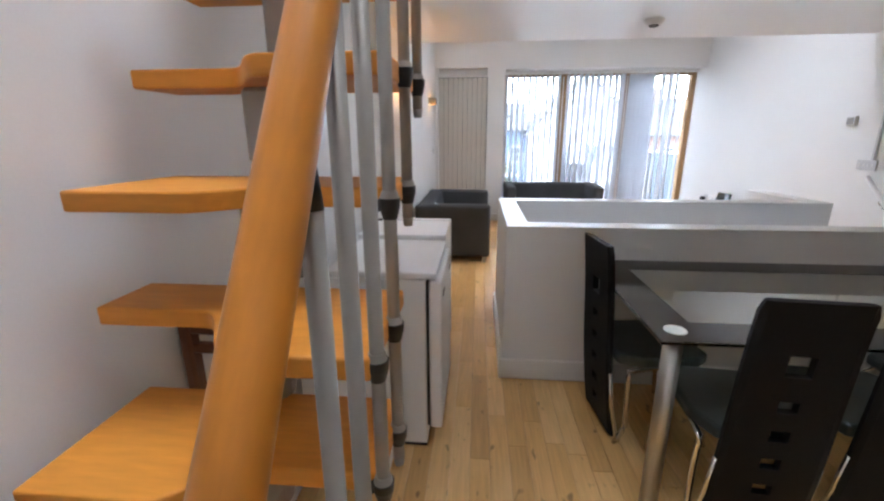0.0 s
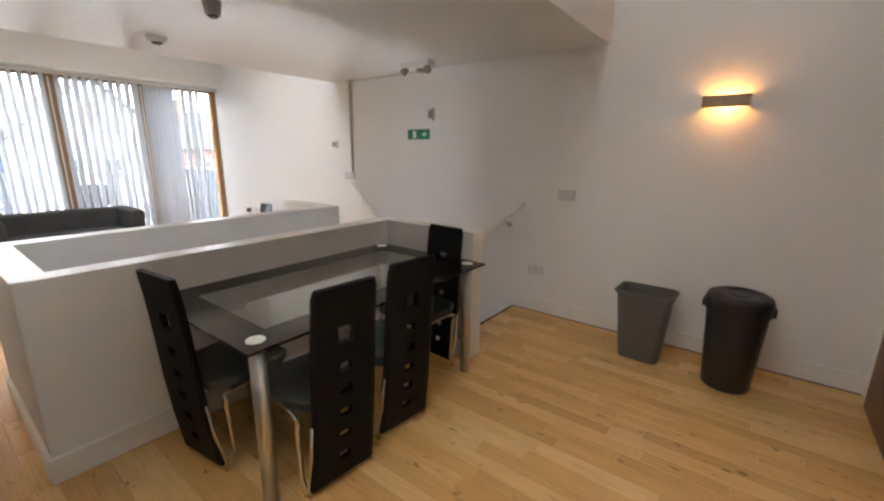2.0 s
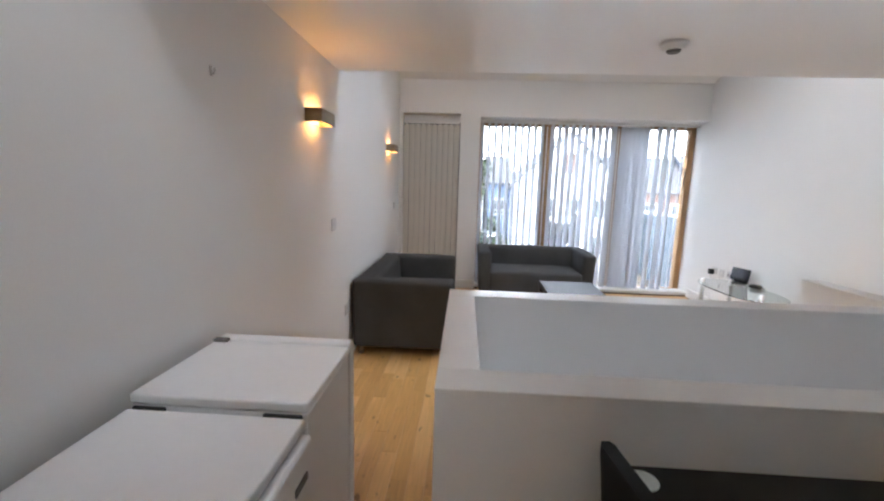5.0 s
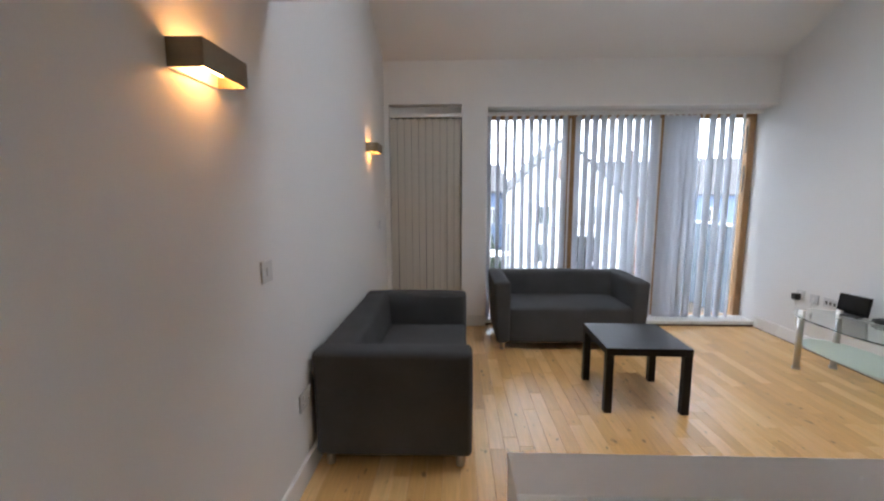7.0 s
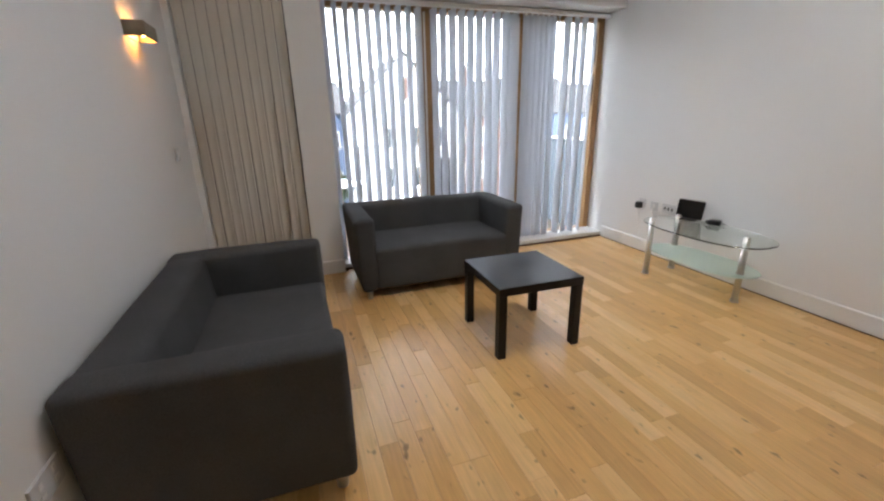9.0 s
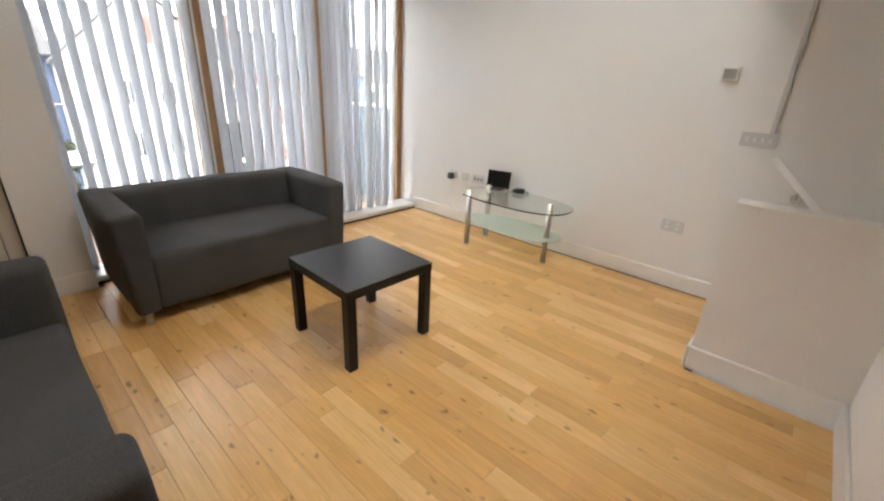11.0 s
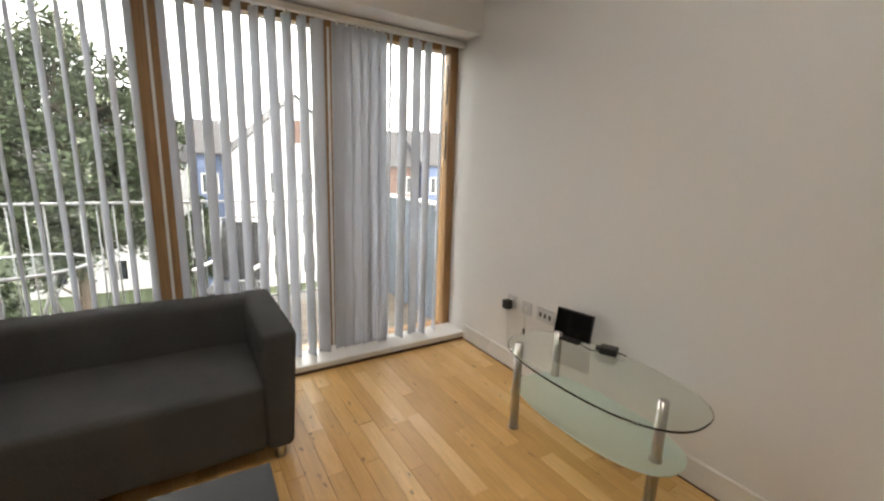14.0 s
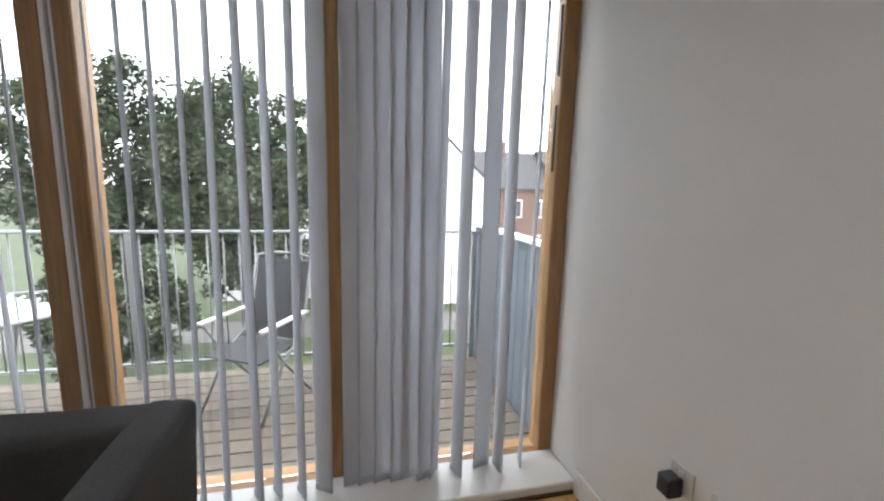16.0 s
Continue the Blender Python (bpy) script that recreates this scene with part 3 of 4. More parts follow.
def dining_table():
    x0, x1, y0, y1, z = 0.638, 2.188, 1.482, 2.398, 0.74
    t = thing("dining_table", pose(0, 0, 0), "glass dining table with black painted border and steel legs", "dining table")
    g = part("glass_top", bbox(x0, x1, y0, y1, z - 0.010, z, 0.002, 1), TABLE_GLASS, t)
    g.visible_shadow = False
    b = 0.155
    ring = bmesh.new()
    for a in ((x0 + 0.004, x1 - 0.004, y0 + 0.004, y0 + b), (x0 + 0.004, x1 - 0.004, y1 - b, y1 - 0.004), (x0 + 0.004, x0 + b, y0 + b, y1 - b), (x1 - b, x1 - 0.004, y0 + b, y1 - b)):
        bbox(a[0], a[1], a[2], a[3], z + 0.0006, z + 0.0020, bm=ring)
    part("painted_border", ring, BLACK_GLASS, t, "black painted glass border")
    for x, y in ((x0 + 0.08, y0 + 0.085), (x1 - 0.08, y0 + 0.085), (x0 + 0.08, y1 - 0.06), (x1 - 0.07, y1 - 0.06)):
        lg = part("leg", rod((x, y, 0), (x, y, z - 0.0105), 0.031, seg=28), STEEL, t, "round brushed steel leg", smooth=True)
        part("fixing_disc", rod((x, y, z + 0.0022), (x, y, z + 0.006), 0.036, seg=28), SIGN_WHITE, lg, "round pale fixing disc")
    return t


dining_table()


def dining_chair(m):
    """The seat looks to +y; the back panel runs from the floor up and leans to -y."""
    c = thing("dining_chair", m, "black faux-leather dining chair with square cut-outs and chrome legs", "dining chair", "chairs round the glass table")
    top, nz = 0.935, 26
    holes = [(0.125, 0.167), (0.235, 0.277), (0.345, 0.387), (0.455, 0.497), (0.563, 0.605), (0.69, 0.765)]

    def shape(z):
        u = z / top
        y = 0.02 - 0.045 * math.sin(u * math.pi * 0.9) * (1 - u) - 0.095 * u ** 1.6
        half = 0.158 - 0.012 * u
        return y, half
    zs = sorted(set([0.035, top] + [h for a in holes for h in a] + [0.035 + (top - 0.035) * i / nz for i in range(nz + 1)]))
    zs = [z for i, z in enumerate(zs) if i == 0 or z - zs[i - 1] > 0.004]
    bm = bmesh.new()
    cols = [-1, -0.86, -0.30, 0.30, 0.86, 1]
    T = 0.028
    grids = []
    for side in (0, 1):
        g = []
        for z in zs:
            y, half = shape(z)
            row = []
            for i, cx in enumerate(cols):
                hw = half * cx if abs(cx) > 0.4 else (0.028 if z < 0.65 else 0.036) * (1 if cx > 0 else -1)
                off = T * (0.5 if abs(cx) < 1 else 0.28)
                if z > top - 0.02 and abs(cx) == 1:
                    hw *= 0.93
                row.append(bm.verts.new((hw, y + (off if side else -off), z)))
            g.append(row)
        grids.append(g)

    def hole(j):
        mid = (zs[j] + zs[j + 1]) / 2
        return any(a < mid < b for a, b in holes)
    n = len(zs)
    for j in range(n - 1):
        for i in range(5):
            if i == 2 and hole(j):
                continue
            a, b = grids[0], grids[1]
            bm.faces.new((a[j][i], a[j][i + 1], a[j + 1][i + 1], a[j + 1][i]))
            bm.faces.new((b[j][i + 1], b[j][i], b[j + 1][i], b[j + 1][i + 1]))
        for i in (0, 5):
            bm.faces.new((grids[0][j][i], grids[0][j + 1][i], grids[1][j + 1][i], grids[1][j][i]))
        if hole(j):
            for i in (2, 3):
                bm.faces.new((grids[0][j][i], grids[0][j + 1][i], grids[1][j + 1][i], grids[1][j][i]))
    for j in range(n):
        below = j > 0 and hole(j - 1)
        above = j < n - 1 and hole(j)
        for i in range(5):
            if j in (0, n - 1) or (i == 2 and below != above):
                bm.faces.new((grids[0][j][i], grids[0][j][i + 1], grids[1][j][i + 1], grids[1][j][i]))
    bmesh.ops.recalc_face_normals(bm, faces=bm.faces)
    part("backrest", bm, LEATHER, c, smooth=False)
    seat = prism([(-0.15, 0.0), (-0.20, 0.10), (-0.205, 0.33), (-0.16, 0.395), (0.16, 0.395), (0.205, 0.33), (0.20, 0.10), (0.15, 0.0)], 0.405, 0.455, 0.014, 3)
    part("seat", seat, SEAT, c, smooth=False)
    for sx in (-1, 1):
        f = [(sx * 0.165, 0.03, 0.012), (sx * 0.17, 0.06, 0.10), (sx * 0.175, 0.05, 0.28), (sx * 0.178, 0.04, 0.385), (sx * 0.178, 0.12, 0.398), (sx * 0.18, 0.30, 0.396), (sx * 0.185, 0.365, 0.36), (sx * 0.195, 0.385, 0.20), (sx * 0.205, 0.41, 0.008)]
        fine = []
        for i in range(len(f) - 1):
            for q in range(4):
                fine.append(tuple(f[i][k] + (f[i + 1][k] - f[i][k]) * q / 4 for k in range(3)))
        fine.append(f[-1])
        part("leg", tube(fine, 0.0115, 10), CHROME, c, "bent chrome tube leg", smooth=True)
        part("back_tube", tube([(sx * 0.158, 0.024, 0.0), (sx * 0.16, 0.024, 0.05), (sx * 0.156, shape(0.2)[0], 0.2), (sx * 0.15, shape(0.36)[0], 0.36)], 0.009, 8), CHROME, c, "chrome edge tube", smooth=True)
    return c


ch = dining_chair(pose(0.993, 1.445, 0, 0, 0, -5))
copy_thing(ch, pose(1.43, 1.485, 0, 0, 0, -6))
copy_thing(ch, pose(0.655, 2.065, 0, 0, 0, -83))
copy_thing(ch, pose(2.14, 1.825, 0, 0, 0, 86))


def appliance(name, x0, x1, y0, y1, h, label, cat):
    a = thing(name, pose(0, 0, 0), label, cat)
    d = 0.055
    part("body", bbox(x0, x1 - d - 0.012, y0, y1, 0.02, h - 0.032, 0.006, 2), APPLIANCE, a)
    part("worktop", bbox(x0 - 0.0, x1 - 0.02, y0 - 0.002, y1 + 0.002, h - 0.031, h, 0.008, 2), APPLIANCE, a)
    dr = part("door", bbox(x1 - d, x1, y0 + 0.004, y1 - 0.004, 0.10, h - 0.036, 0.012, 3), APPLIANCE, a)
    part("gasket", bbox(x1 - d - 0.011, x1 - d - 0.001, y0 + 0.012, y1 - 0.012, 0.11, h - 0.046), BLACK_PLASTIC, a, "dark door gasket")
    part("plinth", bbox(x0, x1 - 0.07, y0 + 0.01, y1 - 0.01, 0.0, 0.02), BLACK_PLASTIC, a)
    part("handle", bbox(x1 - 0.004, x1 + 0.004, y1 - 0.12, y1 - 0.05, h - 0.125, h - 0.105, 0.002, 2), GREY_PLASTIC, dr, "grey recessed grip")
    part("badge", bbox(x1 - 0.001, x1 + 0.003, y0 + 0.05, y0 + 0.13, h - 0.12, h - 0.105, 0.001), GREY_PLASTIC, dr)
    return a


appliance("fridge", -0.58, -0.092, 1.812, 2.355, 0.842, "white undercounter fridge with a closed door", "fridge")


def freezer(x0, x1, y0, y1, h):
    a = thing("freezer", pose(0, 0, 0), "white undercounter freezer with black corner covers", "freezer")
    d = 0.05
    part("body", bbox(x0, x1, y0, y1 - d - 0.01, 0.02, h - 0.03, 0.006, 2), APPLIANCE, a)
    part("worktop", bbox(x0 - 0.002, x1 + 0.002, y0 - 0.002, y1 - d - 0.008, h - 0.029, h, 0.006, 2), APPLIANCE, a)
    part("gasket", bbox(x0 + 0.01, x1 - 0.01, y1 - d - 0.009, y1 - d - 0.001, 0.11, h - 0.05), GREY_PLASTIC, a, "grey door gasket")
    dr = part("door", bbox(x0 - 0.002, x1 + 0.004, y1 - d, y1, 0.09, h + 0.006, 0.009, 3), APPLIANCE, a)
    part("grip", bbox(x0 + 0.04, x0 + 0.06, y1, y1 + 0.012, h - 0.30, h - 0.12, 0.004, 2), GREY_PLASTIC, dr)
    part("hinge_cap", bbox(x0 + 0.0, x0 + 0.05, y1 - d - 0.03, y1 - d - 0.004, h, h + 0.012, 0.004, 2), GREY_PLASTIC, a, "small grey hinge cap")
    for xa, xb in ((x0 + 0.01, x0 + 0.10), (x1 - 0.115, x1 - 0.01)):
        part("corner_cover", bbox(xa, xb, y0 - 0.012, y0 - 0.001, h - 0.058, h - 0.031, 0.003), BLACK_PLASTIC, a, "black plastic corner cover")
    part("plinth", bbox(x0 + 0.01, x1 - 0.01, y0 + 0.01, y1 - 0.07, 0.0, 0.02), BLACK_PLASTIC, a)
    return a


freezer(-0.60, -0.122, 2.392, 2.835, 0.862)


def convector_heater(x0, x1, y0, y1, h):
    c = thing("convector_heater", pose(0, 0, 0), "white slim convector heater with a slotted top standing beside the fridge", "heater")
    part("body", bbox(x0, x1, y0, y1, 0.06, h - 0.03, 0.008, 2), APPLIANCE, c)
    rim = bmesh.new()
    for a in ((x0 - 0.004, x1 + 0.004, y0 - 0.004, y0 + 0.012), (x0 - 0.004, x1 + 0.004, y1 - 0.012, y1 + 0.004), (x0 - 0.004, x0 + 0.012, y0 + 0.0125, y1 - 0.0125), (x1 - 0.012, x1 + 0.004, y0 + 0.0125, y1 - 0.0125)):
        bbox(*a, h - 0.029, h, 0.003, bm=rim)
    part("rim", rim, APPLIANCE, c)
    n = 9
    w = (x1 - x0 - 0.03) / n
    for i in range(n):
        part("slot", bbox(x0 + 0.015 + w * i, x0 + 0.015 + w * (i + 0.45), y0 + 0.02, y1 - 0.02, h - 0.0295, h - 0.026), GREY_PLASTIC, c, "dark top slot")
    for x in (x0 + 0.03, x1 - 0.06):
        part("foot", bbox(x, x + 0.03, y0 - 0.03, y1 + 0.03, 0, 0.06, 0.006, 2), GREY_PLASTIC, c)
    return c


convector_heater(-0.625, -0.285, 1.60, 1.715, 0.74)


def tv_stand():
    t = thing("tv_stand", pose(0, 0, 0), "oval glass side stand with frosted shelf and chrome legs", "tv stand")

    def outline(grow):
        pts = []
        for i in range(56):
            a = 2 * math.pi * i / 56
            c, q = math.cos(a), math.sin(a)
            pts.append((3.118 + (0.275 + grow) * math.copysign(abs(c) ** 0.8, c), 5.72 + (0.515 + grow) * math.copysign(abs(q) ** 0.8, q)))
        return pts
    top = part("glass_top", prism(outline(0.0), 0.455, 0.465, 0.002, 1), TABLE_GLASS, t)
    shelf = part("shelf", prism(outline(-0.06), 0.215, 0.223, 0.002, 1), FROST, t, "frosted green glass shelf")
    top.visible_shadow = False
    shelf.visible_shadow = False
    for x, y in ((2.944, 6.07), (3.26, 6.085), (3.087, 5.357)):
        lg = part("leg", rod((x, y, 0.012), (x, y, 0.50), 0.0225, seg=24), STEEL, t, "chromed tube leg", smooth=True)
        part("foot", rod((x, y, 0), (x, y, 0.014), 0.029, seg=24), STEEL, lg)
        part("collar", rod((x, y, 0.205), (x, y, 0.232), 0.026, seg=24), STEEL, lg)
    return t


tv_stand()


def set_top_box():
    b = thing("small_screen", pose(3.285, 6.015, 0.466, 0, 0, -78), "small black flat screen standing on the glass stand", "screen")
    part("panel", turned(bbox(-0.112, 0.112, -0.008, 0.008, 0.015, 0.172, 0.004, 2), Matrix.Rotation(radians(-10), 4, "X")), BLACK_PLASTIC, b)
    part("foot", bbox(-0.06, 0.06, -0.035, 0.045, 0, 0.012, 0.004), BLACK_PLASTIC, b)
    part("front_glass", turned(bbox(-0.105, 0.105, -0.0105, -0.0085, 0.024, 0.164), Matrix.Rotation(radians(-10), 4, "X")), BLACK_GLASS, b)
    return b


set_top_box()


def socket(name, y, z, w, h, label, x=None, bars=(), face=-1):
    x = XR if x is None else x
    s = thing(name, pose(0, 0, 0), label, "socket" if "socket" in name else "switch")
    part("plate", bbox(min(x, x + face * 0.010), max(x, x + face * 0.010), y - w / 2, y + w / 2, z - h / 2, z + h / 2, 0.003, 2), PLATE_GREY, s)
    for dy, dz, bw, bh, material in bars:
        part("rocker", bbox(min(x + face * 0.010, x + face * 0.014), max(x + face * 0.010, x + face * 0.014), y + dy - bw / 2, y + dy + bw / 2, z + dz - bh / 2, z + dz + bh / 2, 0.001), material, s)
    return s


two = [(-0.035, 0.022, 0.016, 0.022, WHITE_PLASTIC), (0.035, 0.022, 0.016, 0.022, WHITE_PLASTIC), (-0.035, -0.012, 0.022, 0.016, WHITE_PLASTIC), (0.035, -0.012, 0.022, 0.016, WHITE_PLASTIC)]
socket("wall_socket", 4.534, 0.467, 0.15, 0.086, "white double wall socket low on the wall", bars=two)
socket("wall_socket", 1.685, 0.389, 0.15, 0.086, "white double wall socket low on the wall", bars=two)
socket("wall_socket", 4.61, 0.43, 0.15, 0.086, "white double wall socket behind the sofa", x=XL, bars=two, face=1)
socket("light_switch", 1.454, 1.077, 0.15, 0.086, "white double switch plate on the wall", bars=two[:2])
socket("light_switch", 4.19, 1.122, 0.19, 0.086, "white four-gang switch plate under the conduit", bars=[(d, 0, 0.012, 0.026, WHITE_PLASTIC) for d in (-0.06, -0.02, 0.02, 0.06)])
socket("light_switch", 4.27, 1.138, 0.088, 0.088, "white rocker light switch on the wall", x=XL, bars=[(0, 0, 0.022, 0.034, PLATE_GREY)], face=1)
socket("light_switch", 6.76, 1.16, 0.088, 0.088, "white rocker light switch on the wall", x=XL, bars=[(0, 0, 0.02, 0.05, WHITE_PLASTIC)], face=1)
socket("wall_socket", 6.648, 0.495, 0.088, 0.088, "white wall socket with a plug in it", bars=[(0, 0.02, 0.02, 0.02, WHITE_PLASTIC)])
socket("wall_socket", 6.498, 0.487, 0.088, 0.088, "white aerial wall socket", bars=[(0, 0, 0.02, 0.03, WHITE_PLASTIC)])
socket("wall_socket", 6.325, 0.49, 0.15, 0.088, "white double wall socket behind the screen", bars=[(-0.04, 0.0, 0.02, 0.03, GREY_PLASTIC), (0.0, 0.0, 0.02, 0.03, GREY_PLASTIC), (0.04, 0.0, 0.02, 0.03, GREY_PLASTIC)])


def plug(y, z, drop, x=XR - 0.03):
    p = thing("plug_adapter", pose(0, 0, 0), "black plug adapter with a thin lead", "plug")
    part("body", bbox(x - 0.035, x + 0.018, y - 0.028, y + 0.028, z - 0.032, z + 0.032, 0.007, 2), BLACK_PLASTIC, p)
    pts = [(x - 0.02, y, z - 0.03)]
    for i in range(1, 15):
        u = i / 14
        pts.append((x - 0.02 + 0.025 * math.sin(7 * u), y + drop[0] * u + 0.03 * math.sin(5 * u), z - 0.03 - drop[1] * u))
    part("lead", tube(pts, 0.0035, 6), WHITE_PLASTIC, p, smooth=True)
    return p


plug(6.66, 0.475, (-0.12, 0.42))
ad = thing("power_adapter", pose(3.33, 5.80, 0.466, 0, 0, 25), "black power adapter lying on the glass stand", "adapter")
part("body", bbox(-0.035, 0.035, -0.045, 0.045, 0, 0.04, 0.008, 2), BLACK_PLASTIC, ad)
part("pins", bbox(-0.02, 0.02, 0.045, 0.065, 0.012, 0.03, 0.002), BLACK_PLASTIC, ad)
part("lead", tube([(0, -0.04 - 0.02 * i, 0.012 + 0.006 * math.sin(i)) for i in range(2)] + [(0.03 * math.sin(i), -0.09 + 0.035 * i, 0.008 if i > 0 else 0.012) for i in range(8)], 0.003, 6), BLACK_PLASTIC, ad, smooth=True)
hg = thing("hanging_cable", pose(0, 0, 0), "short white cable hanging from an aerial socket", "cable")
part("lead", tube([(XR - 0.02, 6.498 + 0.01 * math.sin(i), 0.465 - 0.02 * i) for i in range(7)], 0.004, 6), WHITE_PLASTIC, hg, smooth=True)
part("connector", rod((XR - 0.02, 6.498, 0.295), (XR - 0.02, 6.498, 0.345), 0.008), GREY_PLASTIC, hg)

# conduit, sensor, sign, thermostat, ceiling fittings
cd = thing("cable_conduit", pose(0, 0, 0), "square white cable trunking running up the wall", "conduit")
part("riser", bbox(XR - 0.022, XR, 4.122, 4.147, 1.166, ZC - 0.024, 0.003), PLATE_GREY, cd)
part("run", bbox(XR - 0.022, XR, 3.0, 4.147, ZC - 0.023, ZC - 0.001, 0.003), PLATE_GREY, cd)
th = thing("thermostat", pose(XR, 4.435, 1.494), "small square grey wall thermostat", "thermostat")
part("case", bbox(-0.028, 0, -0.048, 0.048, -0.043, 0.043, 0.005, 2), WHITE_PLASTIC, th)
part("face", bbox(-0.031, -0.0285, -0.036, 0.036, -0.03, 0.03, 0.001), GREY_METAL, th)
es = thing("exit_sign", pose(XR, 3.085, 1.594), "green fire exit sign with white running figure and arrow", "sign")
part("plate", bbox(-0.004, 0, -0.15, 0.15, -0.05, 0.05, 0.001), GREEN, es)
part("pictogram", bbox(-0.0065, -0.0045, 0.03, 0.075, -0.036, 0.036, 0.0005), SIGN_WHITE, es, "white pictogram block")
ar = prism([(-0.03, 0), (0.0, 0.03), (0.0, 0.01), (0.03, 0.01), (0.03, -0.01), (0.0, -0.01), (0.0, -0.03)], 0, 0.002)
part("arrow", turned(ar, Matrix.Translation((-0.0045, -0.08, 0)) @ Matrix.Rotation(radians(90), 4, "Z") @ Matrix.Rotation(radians(90), 4, "X")), SIGN_WHITE, es)
ws = thing("wall_sounder", pose(XR, 2.93, 1.785), "small white and grey alarm unit on the wall", "alarm")
part("base", bbox(-0.035, 0, -0.055, 0.055, -0.06, 0.06, 0.008, 2), WHITE_PLASTIC, ws)
part("grille", bbox(-0.05, -0.0355, -0.055, -0.008, -0.04, 0.04, 0.006, 2), GREY_METAL, ws)
el = thing("emergency_light", pose(3.05, 2.80, ZC), "white twin-spot emergency light on the ceiling", "emergency light")
part("case", bbox(-0.05, 0.05, -0.17, 0.17, -0.05, 0, 0.008, 2), WHITE_PLASTIC, el)
for sy in (-1, 1):
    sp = rod((0, sy * 0.12, -0.05), (-0.03, sy * 0.15, -0.095), 0.026, 0.034, 20)
    part("spot", sp, GREY_METAL, el, "grey spot head", smooth=True)
jb = thing("junction_box", pose(XR - 0.06, 3.0, ZC), "small round ceiling junction box", "junction box")
part("lid", rod((0, 0, -0.03), (0, 0, 0), 0.045, 0.05, 24), GREY_METAL, jb)


def detector(x, y, r, drop, label):
    s = thing("smoke_detector", pose(x, y, ZC), label, "smoke detector", "ceiling detectors")
    part("base", rod((0, 0, -0.014), (0, 0, 0), r, r, 32), WHITE_PLASTIC, s, smooth=False)
    part("body", rod((0, 0, -drop), (0, 0, -0.014), r * 0.72, r * 0.92, 32), WHITE_PLASTIC if drop < 0.05 else GREY_METAL, s)
    part("grille", rod((0, 0, -drop - 0.012), (0, 0, -drop + 0.001), r * 0.4, r * 0.55, 24), GREY_PLASTIC, s)
    return s


detector(1.343, 3.814, 0.07, 0.035, "flat white smoke detector on the ceiling")
detector(1.21, 2.65, 0.052, 0.085, "deep grey heat detector head on the ceiling")


def sconce(x, y, z, face, length, label, watts=5.0):
    s = thing("wall_lamp", pose(x, y, z, 0, 0, 0 if face > 0 else 180), label, "wall lamp", "up and down wall lamps")
    d, h, t = 0.10, 0.075, 0.004
    part("front", bbox(d - t, d, -length / 2, length / 2, -h / 2, h / 2, 0.001), BRONZE, s)
    for sy in (-1, 1):
        part("side", bbox(0.001, d - t, sy * length / 2 - (t if sy > 0 else 0), sy * length / 2 + (t if sy < 0 else 0), -h / 2, h / 2), BRONZE, s)
    part("back_plate", bbox(0, 0.006, -length / 2 + t, length / 2 - t, -h / 2, h / 2), WHITE_PLASTIC, s)
    part("bulb", rod((0.045, -length * 0.3, 0), (0.045, length * 0.3, 0), 0.014, seg=14), LAMP_GLOW, s, "glowing warm lamp tube")
    return s


sconce(XL, 3.90, 1.805, 1, 0.23, "bronze box wall lamp glowing up and down")
sconce(XL, 6.32, 1.845, 1, 0.23, "bronze box wall lamp glowing up and down")
# the next lamp is unseen, added to throw the warm patch high on the wall
sconce(XR, 5.10, 2.82, -1, 0.26, "bronze box wall lamp glowing up and down")
sconce(XR, 0.435, 1.757, -1, 0.26, "bronze box wall lamp glowing up and down")
hk = thing("wall_hook", pose(XL, 2.916, 1.81), "small steel hook screwed to the wall", "hook")
part("plate", bbox(0, 0.004, -0.006, 0.006, -0.018, 0.018, 0.0015), STEEL, hk)
part("peg", tube([(0.004, 0, -0.008), (0.012, 0, -0.011), (0.017, 0, 0.0), (0.016, 0, 0.008)], 0.0028, 8), STEEL, hk, smooth=True)


# ---- bins ----
def open_bin():
    b = thing("waste_bin", pose(3.07, 0.70, 0), "tall grey plastic waste bin without a lid", "waste bin")

    def shell(sc, z):
        pts = []
        hx, hy, r = 0.125 * sc, 0.175 * sc, 0.045
        for cx, cy, a0 in ((hx - r, hy - r, 0), (-hx + r, hy - r, 90), (-hx + r, -hy + r, 180), (hx - r, -hy + r, 270)):
            for q in range(5):
                a = radians(a0 + 22.5 * q)
                pts.append(Vector((cx + r * math.cos(a), cy + r * math.sin(a), z)))
        return pts
    bm = bmesh.new()
    rings = [shell(0.74, 0.0), shell(0.76, 0.02), shell(0.88, 0.28), shell(0.985, 0.475), shell(1.04, 0.478), shell(1.05, 0.50), shell(1.0, 0.503), shell(0.95, 0.46), shell(0.74, 0.02)]
    vs = [[bm.verts.new(p) for p in r] for r in rings]
    for i in range(len(vs) - 1):
        for k in range(20):
            bm.faces.new((vs[i][k], vs[i][(k + 1) % 20], vs[i + 1][(k + 1) % 20], vs[i + 1][k]))
    bm.faces.new(vs[0])
    bm.faces.new(vs[-1])
    bmesh.ops.recalc_face_normals(bm, faces=bm.faces)
    part("tub", bm, GREY_PLASTIC, b, smooth=False)
    part("rim", tube([tuple(p) for p in shell(1.05, 0.492)], 0.008, 8, True), GREY_PLASTIC, b, "rolled plastic rim", smooth=True)
    return b


